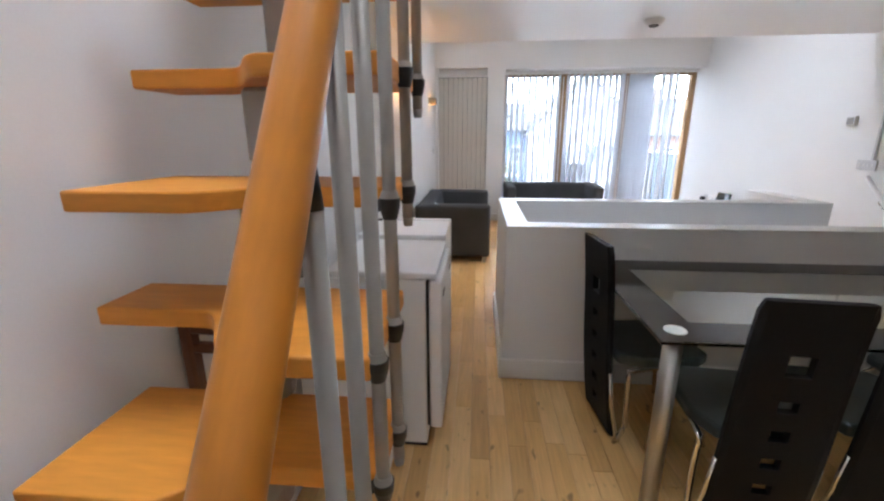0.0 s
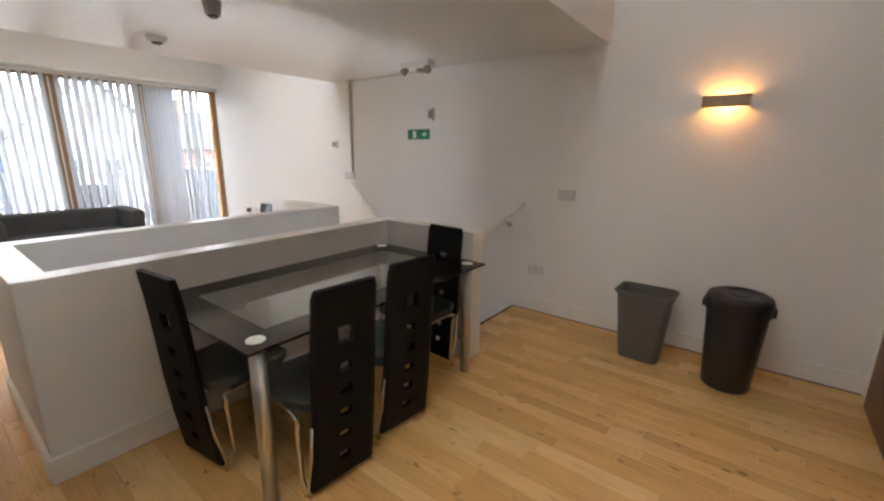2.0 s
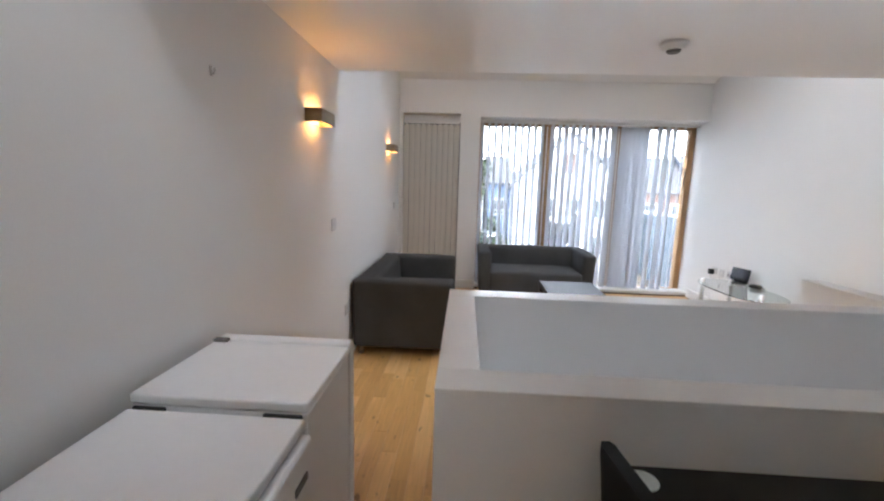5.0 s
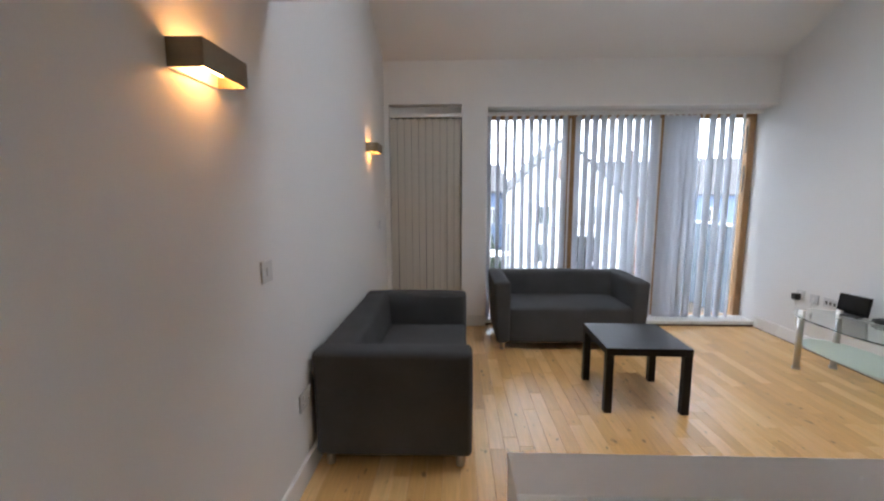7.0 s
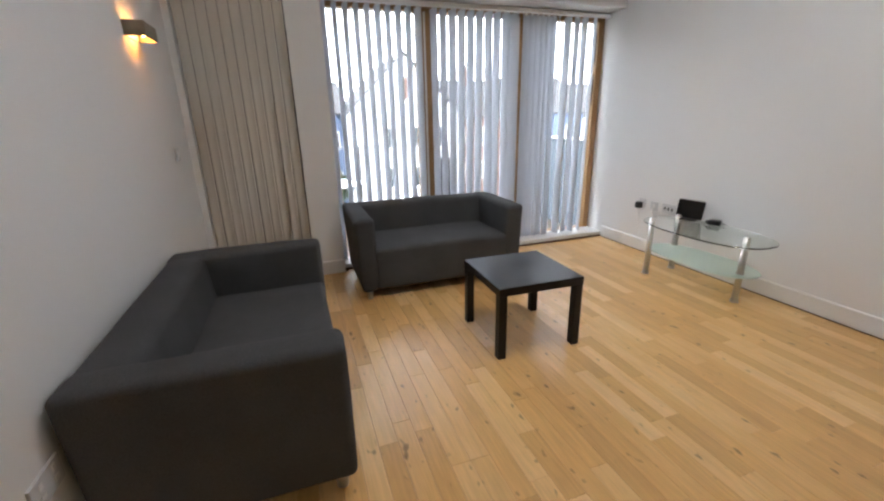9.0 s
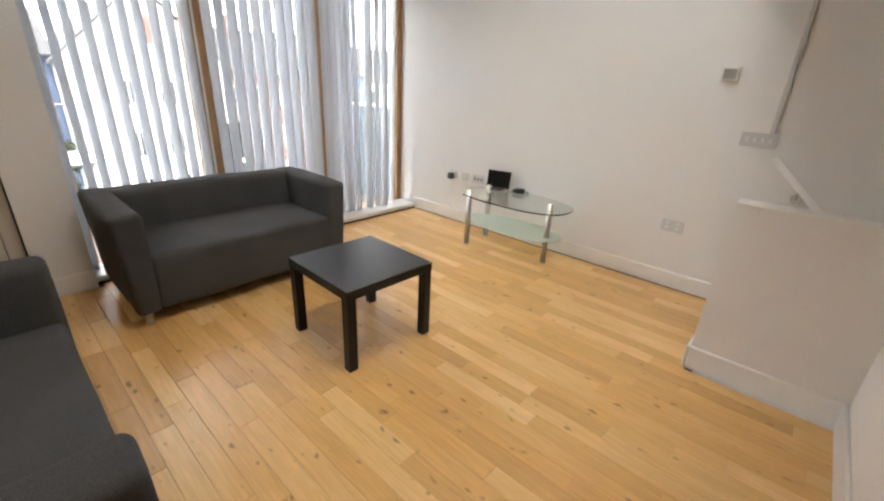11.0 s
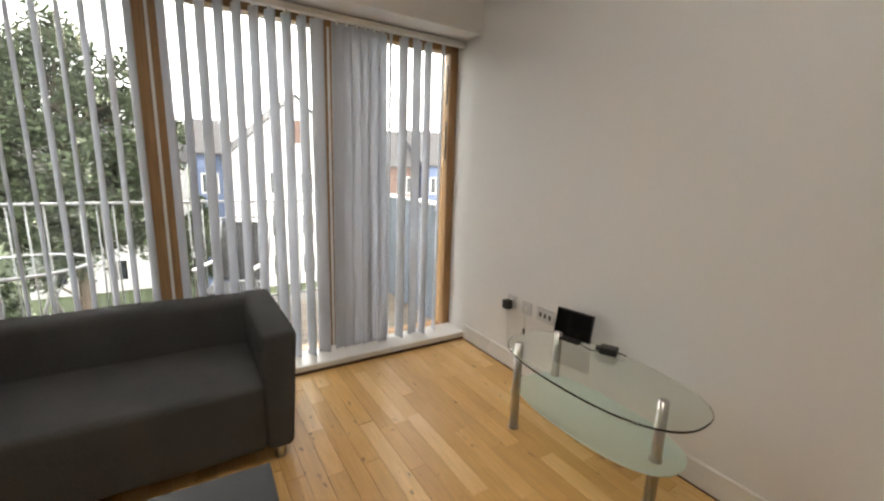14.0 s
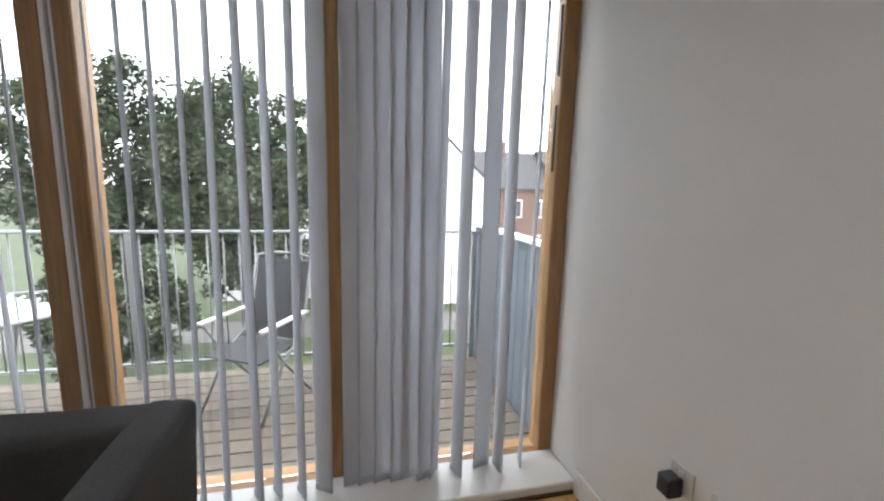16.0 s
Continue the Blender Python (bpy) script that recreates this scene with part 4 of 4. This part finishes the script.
def lid_bin():
    b = thing("lidded_bin", pose(3.01, 0.175, 0), "round black plastic bin with an swing lid", "waste bin")
    bm = bmesh.new()
    prof = [(0.125, 0), (0.131, 0.01), (0.150, 0.30), (0.162, 0.50), (0.162, 0.52)]
    rings = [[bm.verts.new((r * math.cos(2 * math.pi * k / 36), r * math.sin(2 * math.pi * k / 36), z)) for k in range(36)] for r, z in prof]
    for i in range(len(rings) - 1):
        for k in range(36):
            bm.faces.new((rings[i][k], rings[i][(k + 1) % 36], rings[i + 1][(k + 1) % 36], rings[i + 1][k]))
    bm.faces.new(rings[0][::-1])
    bmesh.ops.recalc_face_normals(bm, faces=bm.faces)
    part("tub", bm, BLACK_PLASTIC, b, smooth=True)
    bm = bmesh.new()
    prof = [(0.170, 0.495), (0.174, 0.52), (0.174, 0.575), (0.164, 0.60), (0.140, 0.612), (0.110, 0.615), (0.104, 0.60), (0.095, 0.56)]
    rings = [[bm.verts.new((r * math.cos(2 * math.pi * k / 36), r * math.sin(2 * math.pi * k / 36) * (0.62 if r < 0.12 else 1), z)) for k in range(36)] for r, z in prof]
    for i in range(len(rings) - 1):
        for k in range(36):
            bm.faces.new((rings[i][k], rings[i][(k + 1) % 36], rings[i + 1][(k + 1) % 36], rings[i + 1][k]))
    part("lid", bm, BLACK_PLASTIC, b, smooth=True)
    flap = [(0.106 * math.cos(2 * math.pi * k / 28), 0.066 * math.sin(2 * math.pi * k / 28)) for k in range(28)]
    part("flap", turned(prism(flap, -0.004, 0.004), Matrix.Translation((0, 0, 0.606)) @ Matrix.Rotation(radians(5), 4, "Y")), BLACK_PLASTIC, b)
    for sy in (-1, 1):
        part("handle", bbox(-0.035, 0.035, sy * 0.174 - 0.012, sy * 0.174 + 0.012, 0.50, 0.55, 0.006, 2), BLACK_PLASTIC, b)
    return b


open_bin()
lid_bin()
dr = thing("door_1", pose(0, 0, 0), "brown wooden door in the corner of the dining end", "door")
dr["kind"] = "structure"
part("leaf", bbox(2.42, 3.22, YB, YB + 0.03, 0.004, 2.03, 0.003), DOOR_BROWN, dr)
for x in (2.36, 3.222):
    part("architrave", bbox(x, x + 0.058, YB, YB + 0.024, 0, 2.10, 0.004), TRIM, dr)
part("handle", rod((2.5, YB + 0.03, 1.0), (2.5, YB + 0.075, 1.0), 0.012), STEEL, dr)

# ---- outside ----
ZG = -7.2
struct("ground", bbox(-400, 400, 7.9, 800, ZG - 0.2, ZG), GRASS, "patchy green lawn reaching to the houses", "ground")
struct("road", bbox(-90, 90, 29.0, 32.5, ZG, ZG + 0.02), PAVING, "grey paved road beyond the lawn", "road")
BX0, BX1, BY0, BY1, BZ = -0.6, 3.45, 7.66, 9.0, -0.06
deck = struct("deck", bbox(BX0, BX1, BY0, BY1, BZ - 0.16, BZ - 0.03), DECK, "weathered timber balcony deck", "deck")
n_boards = 11
board_w = (BY1 - BY0) / n_boards
board_me = finish(bbox(BX0, BX1, -board_w / 2 + 0.004, board_w / 2 - 0.004, -0.026, 0, 0.003), "deck_board", mat("deck_board_timber", (0.13, 0.105, 0.08), 0.75, grain=0.22, scale=(1.5, 24, 20), bump=0.25, stain=0.3, stain_scale=2, per_object=0.2))
for i in range(n_boards):
    o = new("board", board_me)
    o.parent = deck
    o.location = (0, BY0 + board_w * (i + 0.5), BZ)


def balcony_rail():
    r = thing("balcony_railing", pose(0, 0, 0), "galvanised steel balcony railing with thin upright bars", "railing")
    y, zt = BY1 - 0.05, 1.035
    part("top_rail", bbox(BX0, BX1, y - 0.022, y + 0.022, zt - 0.02, zt, 0.004), GALV, r)
    part("bottom_rail", bbox(BX0, BX1, y - 0.012, y + 0.012, 0.04, 0.06), GALV, r)
    bar = finish(rod((0, 0, 0.06), (0, 0, zt - 0.02), 0.006, seg=8), "bar", GALV, True)
    for i in range(37):
        o = new("bar", bar)
        o.parent = r
        o.location = (BX0 + 0.05 + i * 0.108, y, 0)
    for x in (BX0 + 0.02, 0.9, 2.25, BX1 - 0.03):
        part("post", bbox(x - 0.02, x + 0.02, y - 0.02, y + 0.02, BZ, zt - 0.02), GALV, r)
    return r


balcony_rail()


def side_fence():
    f = thing("side_fence", pose(0, 0, 0), "blue-grey painted board screen at the end of the balcony", "fence")
    x = BX1 + 0.02
    me = finish(bbox(x, x + 0.02, -0.056, 0.056, BZ - 0.1, 1.06, 0.003), "board", FENCE_GREY)
    for i in range(12):
        o = new("board", me)
        o.parent = f
        o.location = (0, BY0 + 0.075 + 0.118 * i, 0)
    part("capping", bbox(x - 0.02, x + 0.04, BY0 + 0.02, BY1 + 0.1, 1.06, 1.09, 0.003), TRIM, f, "pale capping rail")
    return f


side_fence()


def garden_chair(m):
    c = thing("garden_chair", m, "folding garden chair with grey mesh seat and pale frame", "garden chair", "balcony chairs")
    part("seat", bbox(-0.22, 0.22, -0.2, 0.22, 0.40, 0.415, 0.004), FABRIC_OUT, c)
    part("backrest", turned(bbox(-0.22, 0.22, -0.006, 0.006, 0.0, 0.58, 0.003), Matrix.Translation((0, -0.22, 0.42)) @ Matrix.Rotation(radians(14), 4, "X")), FABRIC_OUT, c)
    for sx in (-1, 1):
        x = sx * 0.24
        part("back_tube", tube([(x, 0.26, 0), (x, 0.0, 0.36), (x, -0.2, 0.46), (x, -0.28, 0.7), (x, -0.37, 1.0)], 0.011, 8), GALV, c, smooth=True)
        part("cross_leg", tube([(x, -0.3, 0), (x, 0.0, 0.33), (x, 0.2, 0.62)], 0.011, 8), GALV, c, smooth=True)
        part("armrest", bbox(x - 0.022, x + 0.022, -0.28, 0.22, 0.615, 0.635, 0.006, 2), WHITE_PLASTIC, c, "pale armrest")
    part("head_tube", tube([(-0.24, -0.37, 1.0), (-0.12, -0.385, 1.03), (0.12, -0.385, 1.03), (0.24, -0.37, 1.0)], 0.011, 8), GALV, c, smooth=True)
    return c


garden_chair(pose(1.79, 8.44, BZ, 0, 0, 152) @ Matrix.Scale(0.93, 4))


def garden_table():
    t = thing("garden_table", pose(0.46, 8.42, BZ), "round glass garden table with steel rim on the balcony", "garden table")
    p = part("glass_top", rod((0, 0, 0.70), (0, 0, 0.708), 0.39, seg=40), TABLE_GLASS, t)
    p.visible_shadow = False
    part("rim", tube([(0.40 * math.cos(2 * math.pi * i / 40), 0.40 * math.sin(2 * math.pi * i / 40), 0.704) for i in range(40)], 0.012, 8, True), GALV, t, smooth=True)
    for i in range(4):
        a = radians(45 + 90 * i)
        part("leg", tube([(0.36 * math.cos(a), 0.36 * math.sin(a), 0.69), (0.2 * math.cos(a), 0.2 * math.sin(a), 0.4), (0.33 * math.cos(a), 0.33 * math.sin(a), 0.0)], 0.011, 8), GALV, t, smooth=True)
    return t


garden_table()


def house(m, w, d, eave, ridge, material, roof_mat, label, windows, gable_front=True, chimney=False, extra=None):
    """Front faces -y; windows are (x, z, width, height) on the front."""
    h = thing("house", m, label, "house", "houses beyond the balcony")
    bm = bmesh.new()
    if gable_front:
        front = [(-w / 2, 0), (w / 2, 0), (w / 2, eave), (0, ridge), (-w / 2, eave)]
        pts0 = [bm.verts.new((x, 0, z)) for x, z in front]
        pts1 = [bm.verts.new((x, d, z)) for x, z in front]
    else:
        side = [(0, 0), (d, 0), (d, eave), (d / 2, ridge), (0, eave)]
        pts0 = [bm.verts.new((-w / 2, y, z)) for y, z in side]
        pts1 = [bm.verts.new((w / 2, y, z)) for y, z in side]
    bm.faces.new(pts0)
    bm.faces.new(pts1[::-1])
    for i in range(5):
        bm.faces.new((pts0[i], pts0[(i + 1) % 5], pts1[(i + 1) % 5], pts1[i]))
    bmesh.ops.recalc_face_normals(bm, faces=bm.faces)
    part("wall", bm, material, h)
    for sgn in (-1, 1):
        bm = bmesh.new()
        o, t = 0.25, 0.16
        if gable_front:
            q = [(sgn * (w / 2 + o), -o, eave - o * (ridge - eave) / (w / 2)), (0, -o, ridge), (0, d + o, ridge), (sgn * (w / 2 + o), d + o, eave - o * (ridge - eave) / (w / 2))]
        else:
            e_y, e_z = (-o if sgn < 0 else d + o), eave - o * (ridge - eave) / (d / 2)
            q = [(-w / 2 - o, e_y, e_z), (-w / 2 - o, d / 2, ridge), (w / 2 + o, d / 2, ridge), (w / 2 + o, e_y, e_z)]
        a = [bm.verts.new((x, y, z + 0.02)) for x, y, z in q]
        b = [bm.verts.new((x, y, z + t)) for x, y, z in q]
        bm.faces.new(a)
        bm.faces.new(b[::-1])
        for i in range(4):
            bm.faces.new((a[i], a[(i + 1) % 4], b[(i + 1) % 4], b[i]))
        bmesh.ops.recalc_face_normals(bm, faces=bm.faces)
        part("roof", bm, roof_mat, h)
    for x, z, ww, hh in windows:
        wd = part("window", bbox(x - ww / 2, x + ww / 2, -0.04, 0.0, z - hh / 2, z + hh / 2), TRIM, h, "white framed window")
        part("pane", bbox(x - ww / 2 + 0.07, x - 0.03, -0.05, -0.041, z - hh / 2 + 0.07, z + hh / 2 - 0.07), DARK_PANE, wd)
        part("pane", bbox(x + 0.03, x + ww / 2 - 0.07, -0.05, -0.041, z - hh / 2 + 0.07, z + hh / 2 - 0.07), DARK_PANE, wd)
    if chimney:
        ck = part("chimney", bbox(-0.4, 0.4, d * 0.4, d * 0.4 + 0.6, ridge - 0.4, ridge + 1.0), BRICK_RED, h, "red brick chimney stack")
        part("chimney_pot", rod((0, d * 0.4 + 0.3, ridge + 1.0), (0, d * 0.4 + 0.3, ridge + 1.35), 0.13, 0.1), BRICK_RED, ck)
    return h


wins = [(x, z, 0.95, 1.55) for x in (-1.4, 0.6, 2.5) for z in (1.5, 4.3, 7.2)]
wh = house(pose(8.3, 34.6, ZG), 8.8, 10, 8.75, 12.95, RENDER_WHITE, SLATE, "white rendered gable-fronted house with dark windows", wins)
part("shutter_panel", bbox(-0.45, 0.4, -0.06, 0, 9.9, 11.4), BRICK_RED, wh, "narrow red panel under the gable")
house(pose(3.0, 35.6, ZG), 1.75, 9, 9.0, 11.3, RENDER_BLUE, SLATE, "narrow blue rendered terraced house with slate roof", [(0, z, 1.0, 1.3) for z in (4.2, 7.1)], False)
house(pose(-2.5, 37.5, ZG), 8.6, 9, 8.4, 11.0, RENDER_WHITE, SLATE, "pale rendered terraced house with slate roof", [(x, z, 1.1, 1.4) for x in (-3, 0, 3) for z in (1.4, 4.2, 7.0)], False)
house(pose(15.5, 36.5, ZG), 6.9, 9, 8.6, 11.6, BRICK_RED, SLATE, "red brick terraced house with dark slate roof and white windows", [(x, z, 1.1, 1.4) for x in (-2.2, 0, 2.2) for z in (1.4, 4.2, 7.0)], False, True)
house(pose(22.1, 36.0, ZG), 6.0, 9, 8.8, 11.8, RENDER_BLUE, SLATE, "blue rendered terraced house with dark slate roof", [(x, z, 1.1, 1.4) for x in (-1.8, 1.8) for z in (1.4, 4.2, 7.0)], False)
house(pose(30.5, 37.0, ZG), 10.0, 9, 8.4, 11.4, RENDER_WHITE, SLATE, "long white terraced house with dark slate roof", [(x, z, 1.1, 1.4) for x in (-3.5, 0, 3.5) for z in (1.4, 4.2, 7.0)], False)


def tree(m, height, rx, ry, rz, label, seed, clumps=150):
    """A crown of leaf clumps filling an uneven egg of radii rx, ry, rz whose top is at the height."""
    rng = random.Random(seed)
    t = thing("tree", m, label, "tree", "trees beyond the balcony")
    cz = height - rz
    centres = []
    while len(centres) < clumps:
        d = Vector((rng.gauss(0, 1), rng.gauss(0, 1), rng.gauss(0, 1))).normalized()
        f = rng.uniform(0.35, 1.0) ** 0.5 * (0.86 + 0.30 * noise.noise(d * 2.3 + Vector((seed, 0, 0))))
        c = Vector((d.x * rx * f, d.y * ry * f, cz + d.z * rz * f))
        centres.append((c, min(rx, rz) * rng.uniform(0.13, 0.23), f))
    tr = bmesh.new()
    rod((0, 0, 0), (0.1, 0, cz - rz * 0.2), 0.30, 0.20, 12, bm=tr)
    rod((0.1, 0, cz - rz * 0.2), (0.0, 0.1, cz + rz * 0.55), 0.20, 0.05, 10, bm=tr)
    for c, r, f in centres[::3]:
        base = Vector((0.05, 0, max(height * 0.15, min(c.z - 0.25 * rz, cz + rz * 0.4))))
        mid = base.lerp(c, 0.55) + Vector((rng.uniform(-0.2, 0.2), rng.uniform(-0.2, 0.2), 0.15))
        rod(base, mid, 0.07, 0.04, 6, bm=tr)
        rod(mid, c, 0.04, 0.012, 5, bm=tr)
    part("trunk", tr, BARK, t)
    verts, faces, bverts, bfaces = [], [], [], []

    def leaf(V, F, p, s):
        u = Vector((rng.gauss(0, 1), rng.gauss(0, 1), rng.gauss(0, 0.6))).normalized()
        w = u.cross(Vector((rng.gauss(0, 1), rng.gauss(0, 1), rng.gauss(0, 1)))).normalized()
        k = len(V)
        V += [tuple(p - u * s), tuple(p + w * s * 0.5 - u * s * 0.1), tuple(p + u * s), tuple(p - w * s * 0.5 - u * s * 0.1)]
        F.append((k, k + 1, k + 2, k + 3))
    for c, r, f in centres:
        for j in range(260):
            d = Vector((rng.gauss(0, 1), rng.gauss(0, 1), rng.gauss(0, 0.8))).normalized()
            leaf(verts, faces, c + d * r * rng.uniform(0.2, 1.12) ** 0.7, rng.uniform(0.07, 0.15))
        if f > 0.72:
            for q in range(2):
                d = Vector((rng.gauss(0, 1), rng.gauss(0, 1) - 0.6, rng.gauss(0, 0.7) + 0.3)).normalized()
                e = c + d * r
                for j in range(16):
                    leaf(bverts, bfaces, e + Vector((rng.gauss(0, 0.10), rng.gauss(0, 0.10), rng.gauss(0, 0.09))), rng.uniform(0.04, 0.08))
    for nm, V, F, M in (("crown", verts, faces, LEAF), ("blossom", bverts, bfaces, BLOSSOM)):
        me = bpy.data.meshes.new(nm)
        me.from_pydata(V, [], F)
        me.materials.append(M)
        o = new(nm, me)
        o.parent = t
    return t


tree(pose(-2.5, 27.5, ZG), 14.5, 4.1, 3.5, 5.7, "leafy green tree with pale flower clusters", 3, 190)
tree(pose(-9.3, 29.0, ZG), 14.9, 4.4, 3.6, 5.8, "tall dark leafy tree with pale flower clusters", 5, 190)
tree(pose(1.9, 31.0, ZG), 6.6, 1.9, 1.9, 2.6, "small dense green tree at the edge of the lawn", 8, 60)
tree(pose(-6.0, 22.5, ZG), 6.6, 2.8, 2.4, 2.7, "low spreading green tree beside the lawn", 9, 70)


# ---- floor planks ----
def plank_material(name, by_island):
    m = bpy.data.materials.new(name)
    m.use_nodes = True
    nt = m.node_tree
    b = nt.nodes["Principled BSDF"]
    tc = nt.nodes.new("ShaderNodeTexCoord")
    r = nt.nodes.new("ShaderNodeNewGeometry").outputs["Random Per Island"] if by_island else nt.nodes.new("ShaderNodeObjectInfo").outputs["Random"]
    w = nt.nodes.new("ShaderNodeMath")
    w.operation = "MULTIPLY"
    w.inputs[1].default_value = 97.0
    nt.links.new(r, w.inputs[0])

    def noise_tex(scale, sx, detail):
        mp = nt.nodes.new("ShaderNodeMapping")
        mp.inputs["Scale"].default_value = sx
        nt.links.new(tc.outputs["Object"], mp.inputs[0])
        n = nt.nodes.new("ShaderNodeTexNoise")
        n.noise_dimensions = "4D"
        n.inputs["Scale"].default_value = scale
        n.inputs["Detail"].default_value = detail
        nt.links.new(mp.outputs[0], n.inputs["Vector"])
        nt.links.new(w.outputs[0], n.inputs["W"])
        return n.outputs["Fac"]
    grain = noise_tex(4.0, (22, 1.4, 22), 7)
    cloud = noise_tex(1.0, (7, 2.4, 4), 3)
    knot = noise_tex(1.0, (26, 13, 5), 1)
    ramp = nt.nodes.new("ShaderNodeValToRGB")
    ramp.color_ramp.elements[0].position, ramp.color_ramp.elements[0].color = 0.0, (0.50, 0.275, 0.095, 1)
    ramp.color_ramp.elements[1].position, ramp.color_ramp.elements[1].color = 1.0, (0.84, 0.58, 0.28, 1)
    e = ramp.color_ramp.elements.new(0.55)
    e.color = (0.69, 0.405, 0.145, 1)
    mixv = nt.nodes.new("ShaderNodeMath")
    mixv.operation = "MULTIPLY_ADD"
    mixv.inputs[1].default_value = 0.55
    nt.links.new(cloud, mixv.inputs[0])
    half = nt.nodes.new("ShaderNodeMath")
    half.operation = "MULTIPLY_ADD"
    half.inputs[1].default_value, half.inputs[2].default_value = 0.58, -0.02
    nt.links.new(r, half.inputs[0])
    nt.links.new(half.outputs[0], mixv.inputs[2])
    nt.links.new(mixv.outputs[0], ramp.inputs[0])
    g = nt.nodes.new("ShaderNodeMapRange")
    g.inputs["From Min"].default_value, g.inputs["From Max"].default_value = 0.3, 0.7
    g.inputs["To Min"].default_value, g.inputs["To Max"].default_value = 0.88, 1.08
    nt.links.new(grain, g.inputs["Value"])
    k = nt.nodes.new("ShaderNodeMapRange")
    k.inputs["From Min"].default_value, k.inputs["From Max"].default_value = 0.67, 0.76
    k.inputs["To Min"].default_value, k.inputs["To Max"].default_value = 1.0, 0.45
    nt.links.new(knot, k.inputs["Value"])
    mm = nt.nodes.new("ShaderNodeMath")
    mm.operation = "MULTIPLY"
    nt.links.new(g.outputs[0], mm.inputs[0])
    nt.links.new(k.outputs[0], mm.inputs[1])
    hsv = nt.nodes.new("ShaderNodeHueSaturation")
    nt.links.new(ramp.outputs[0], hsv.inputs["Color"])
    nt.links.new(mm.outputs[0], hsv.inputs["Value"])
    nt.links.new(hsv.outputs[0], b.inputs["Base Color"])
    rr = nt.nodes.new("ShaderNodeMapRange")
    rr.inputs["To Min"].default_value, rr.inputs["To Max"].default_value = 0.24, 0.38
    nt.links.new(cloud, rr.inputs["Value"])
    nt.links.new(rr.outputs[0], b.inputs["Roughness"])
    bp = nt.nodes.new("ShaderNodeBump")
    bp.inputs["Strength"].default_value, bp.inputs["Distance"].default_value = 0.06, 0.004
    nt.links.new(grain, bp.inputs["Height"])
    nt.links.new(bp.outputs[0], b.inputs["Normal"])
    return m


PLANK_A, PLANK_B = plank_material("oak_plank", False), plank_material("oak_plank_joined", True)
PW = 0.0865
plank_meshes = {}


def plank_bm(L):
    bm = bmesh.new()
    g, c, z0 = 0.0004, 0.0011, -0.018
    x, y = PW / 2 - g, L / 2 - g
    low = [bm.verts.new(p) for p in ((-x, -y, z0), (x, -y, z0), (x, y, z0), (-x, y, z0))]
    mid = [bm.verts.new(p) for p in ((-x, -y, -c), (x, -y, -c), (x, y, -c), (-x, y, -c))]
    top = [bm.verts.new(p) for p in ((-x + c, -y + c, 0), (x - c, -y + c, 0), (x - c, y - c, 0), (-x + c, y - c, 0))]
    bm.faces.new(top)
    for a, b in ((low, mid), (mid, top)):
        for i in range(4):
            bm.faces.new((a[i], a[(i + 1) % 4], b[(i + 1) % 4], b[i]))
    return bm


def free_spans(x):
    """Stretches of floor along y in the strip at x."""
    if x < PX0 - 0.01:
        return [(YB, YW)]
    if x < PX1 - PT - 0.01:
        return [(YB, PY0), (PY1, YW + 0.05)] if x > WX0 else [(YB, PY0), (PY1, YW)]
    if x < NX0 - 0.01:
        return [(YB, SY), (PY1, YW + 0.05)]
    return [(YB, 1.885), (4.10, YW + 0.05)]


rng = random.Random(11)
joined = bmesh.new()
count = 0
xs = XL + PW / 2
while xs < XR + PW / 2:
    xc = min(xs, XR - PW / 2)
    for a, b in free_spans(xc):
        y = a - rng.choice((0, 0.15, 0.3, 0.45))
        while y < b - 0.02:
            L = rng.choice((0.36, 0.45, 0.54, 0.66, 0.78, 0.9))
            y2 = min(y + L, b)
            ya = max(y, a)
            if b - y2 < 0.12:
                y2 = b
            L = round(y2 - ya, 3)
            near = (-0.2 < xc < 2.75 and ya > 3.9) or (0.3 < xc < 3.1 and ya < 0.9)
            if near and count < 300:
                key = round(L, 2)
                if key not in plank_meshes:
                    plank_meshes[key] = finish(plank_bm(key), "plank", PLANK_A)
                o = new("plank", plank_meshes[key])
                o.parent = floor
                o.location = (xs, (ya + y2) / 2, 0)
                count += 1
            elif L > 0.01:
                add(joined, plank_bm(L), Matrix.Translation((xs, (ya + y2) / 2, 0)))
            y = y2
    xs += PW
st = part("planking", joined, PLANK_B, floor)
st["kind"] = "stuff"
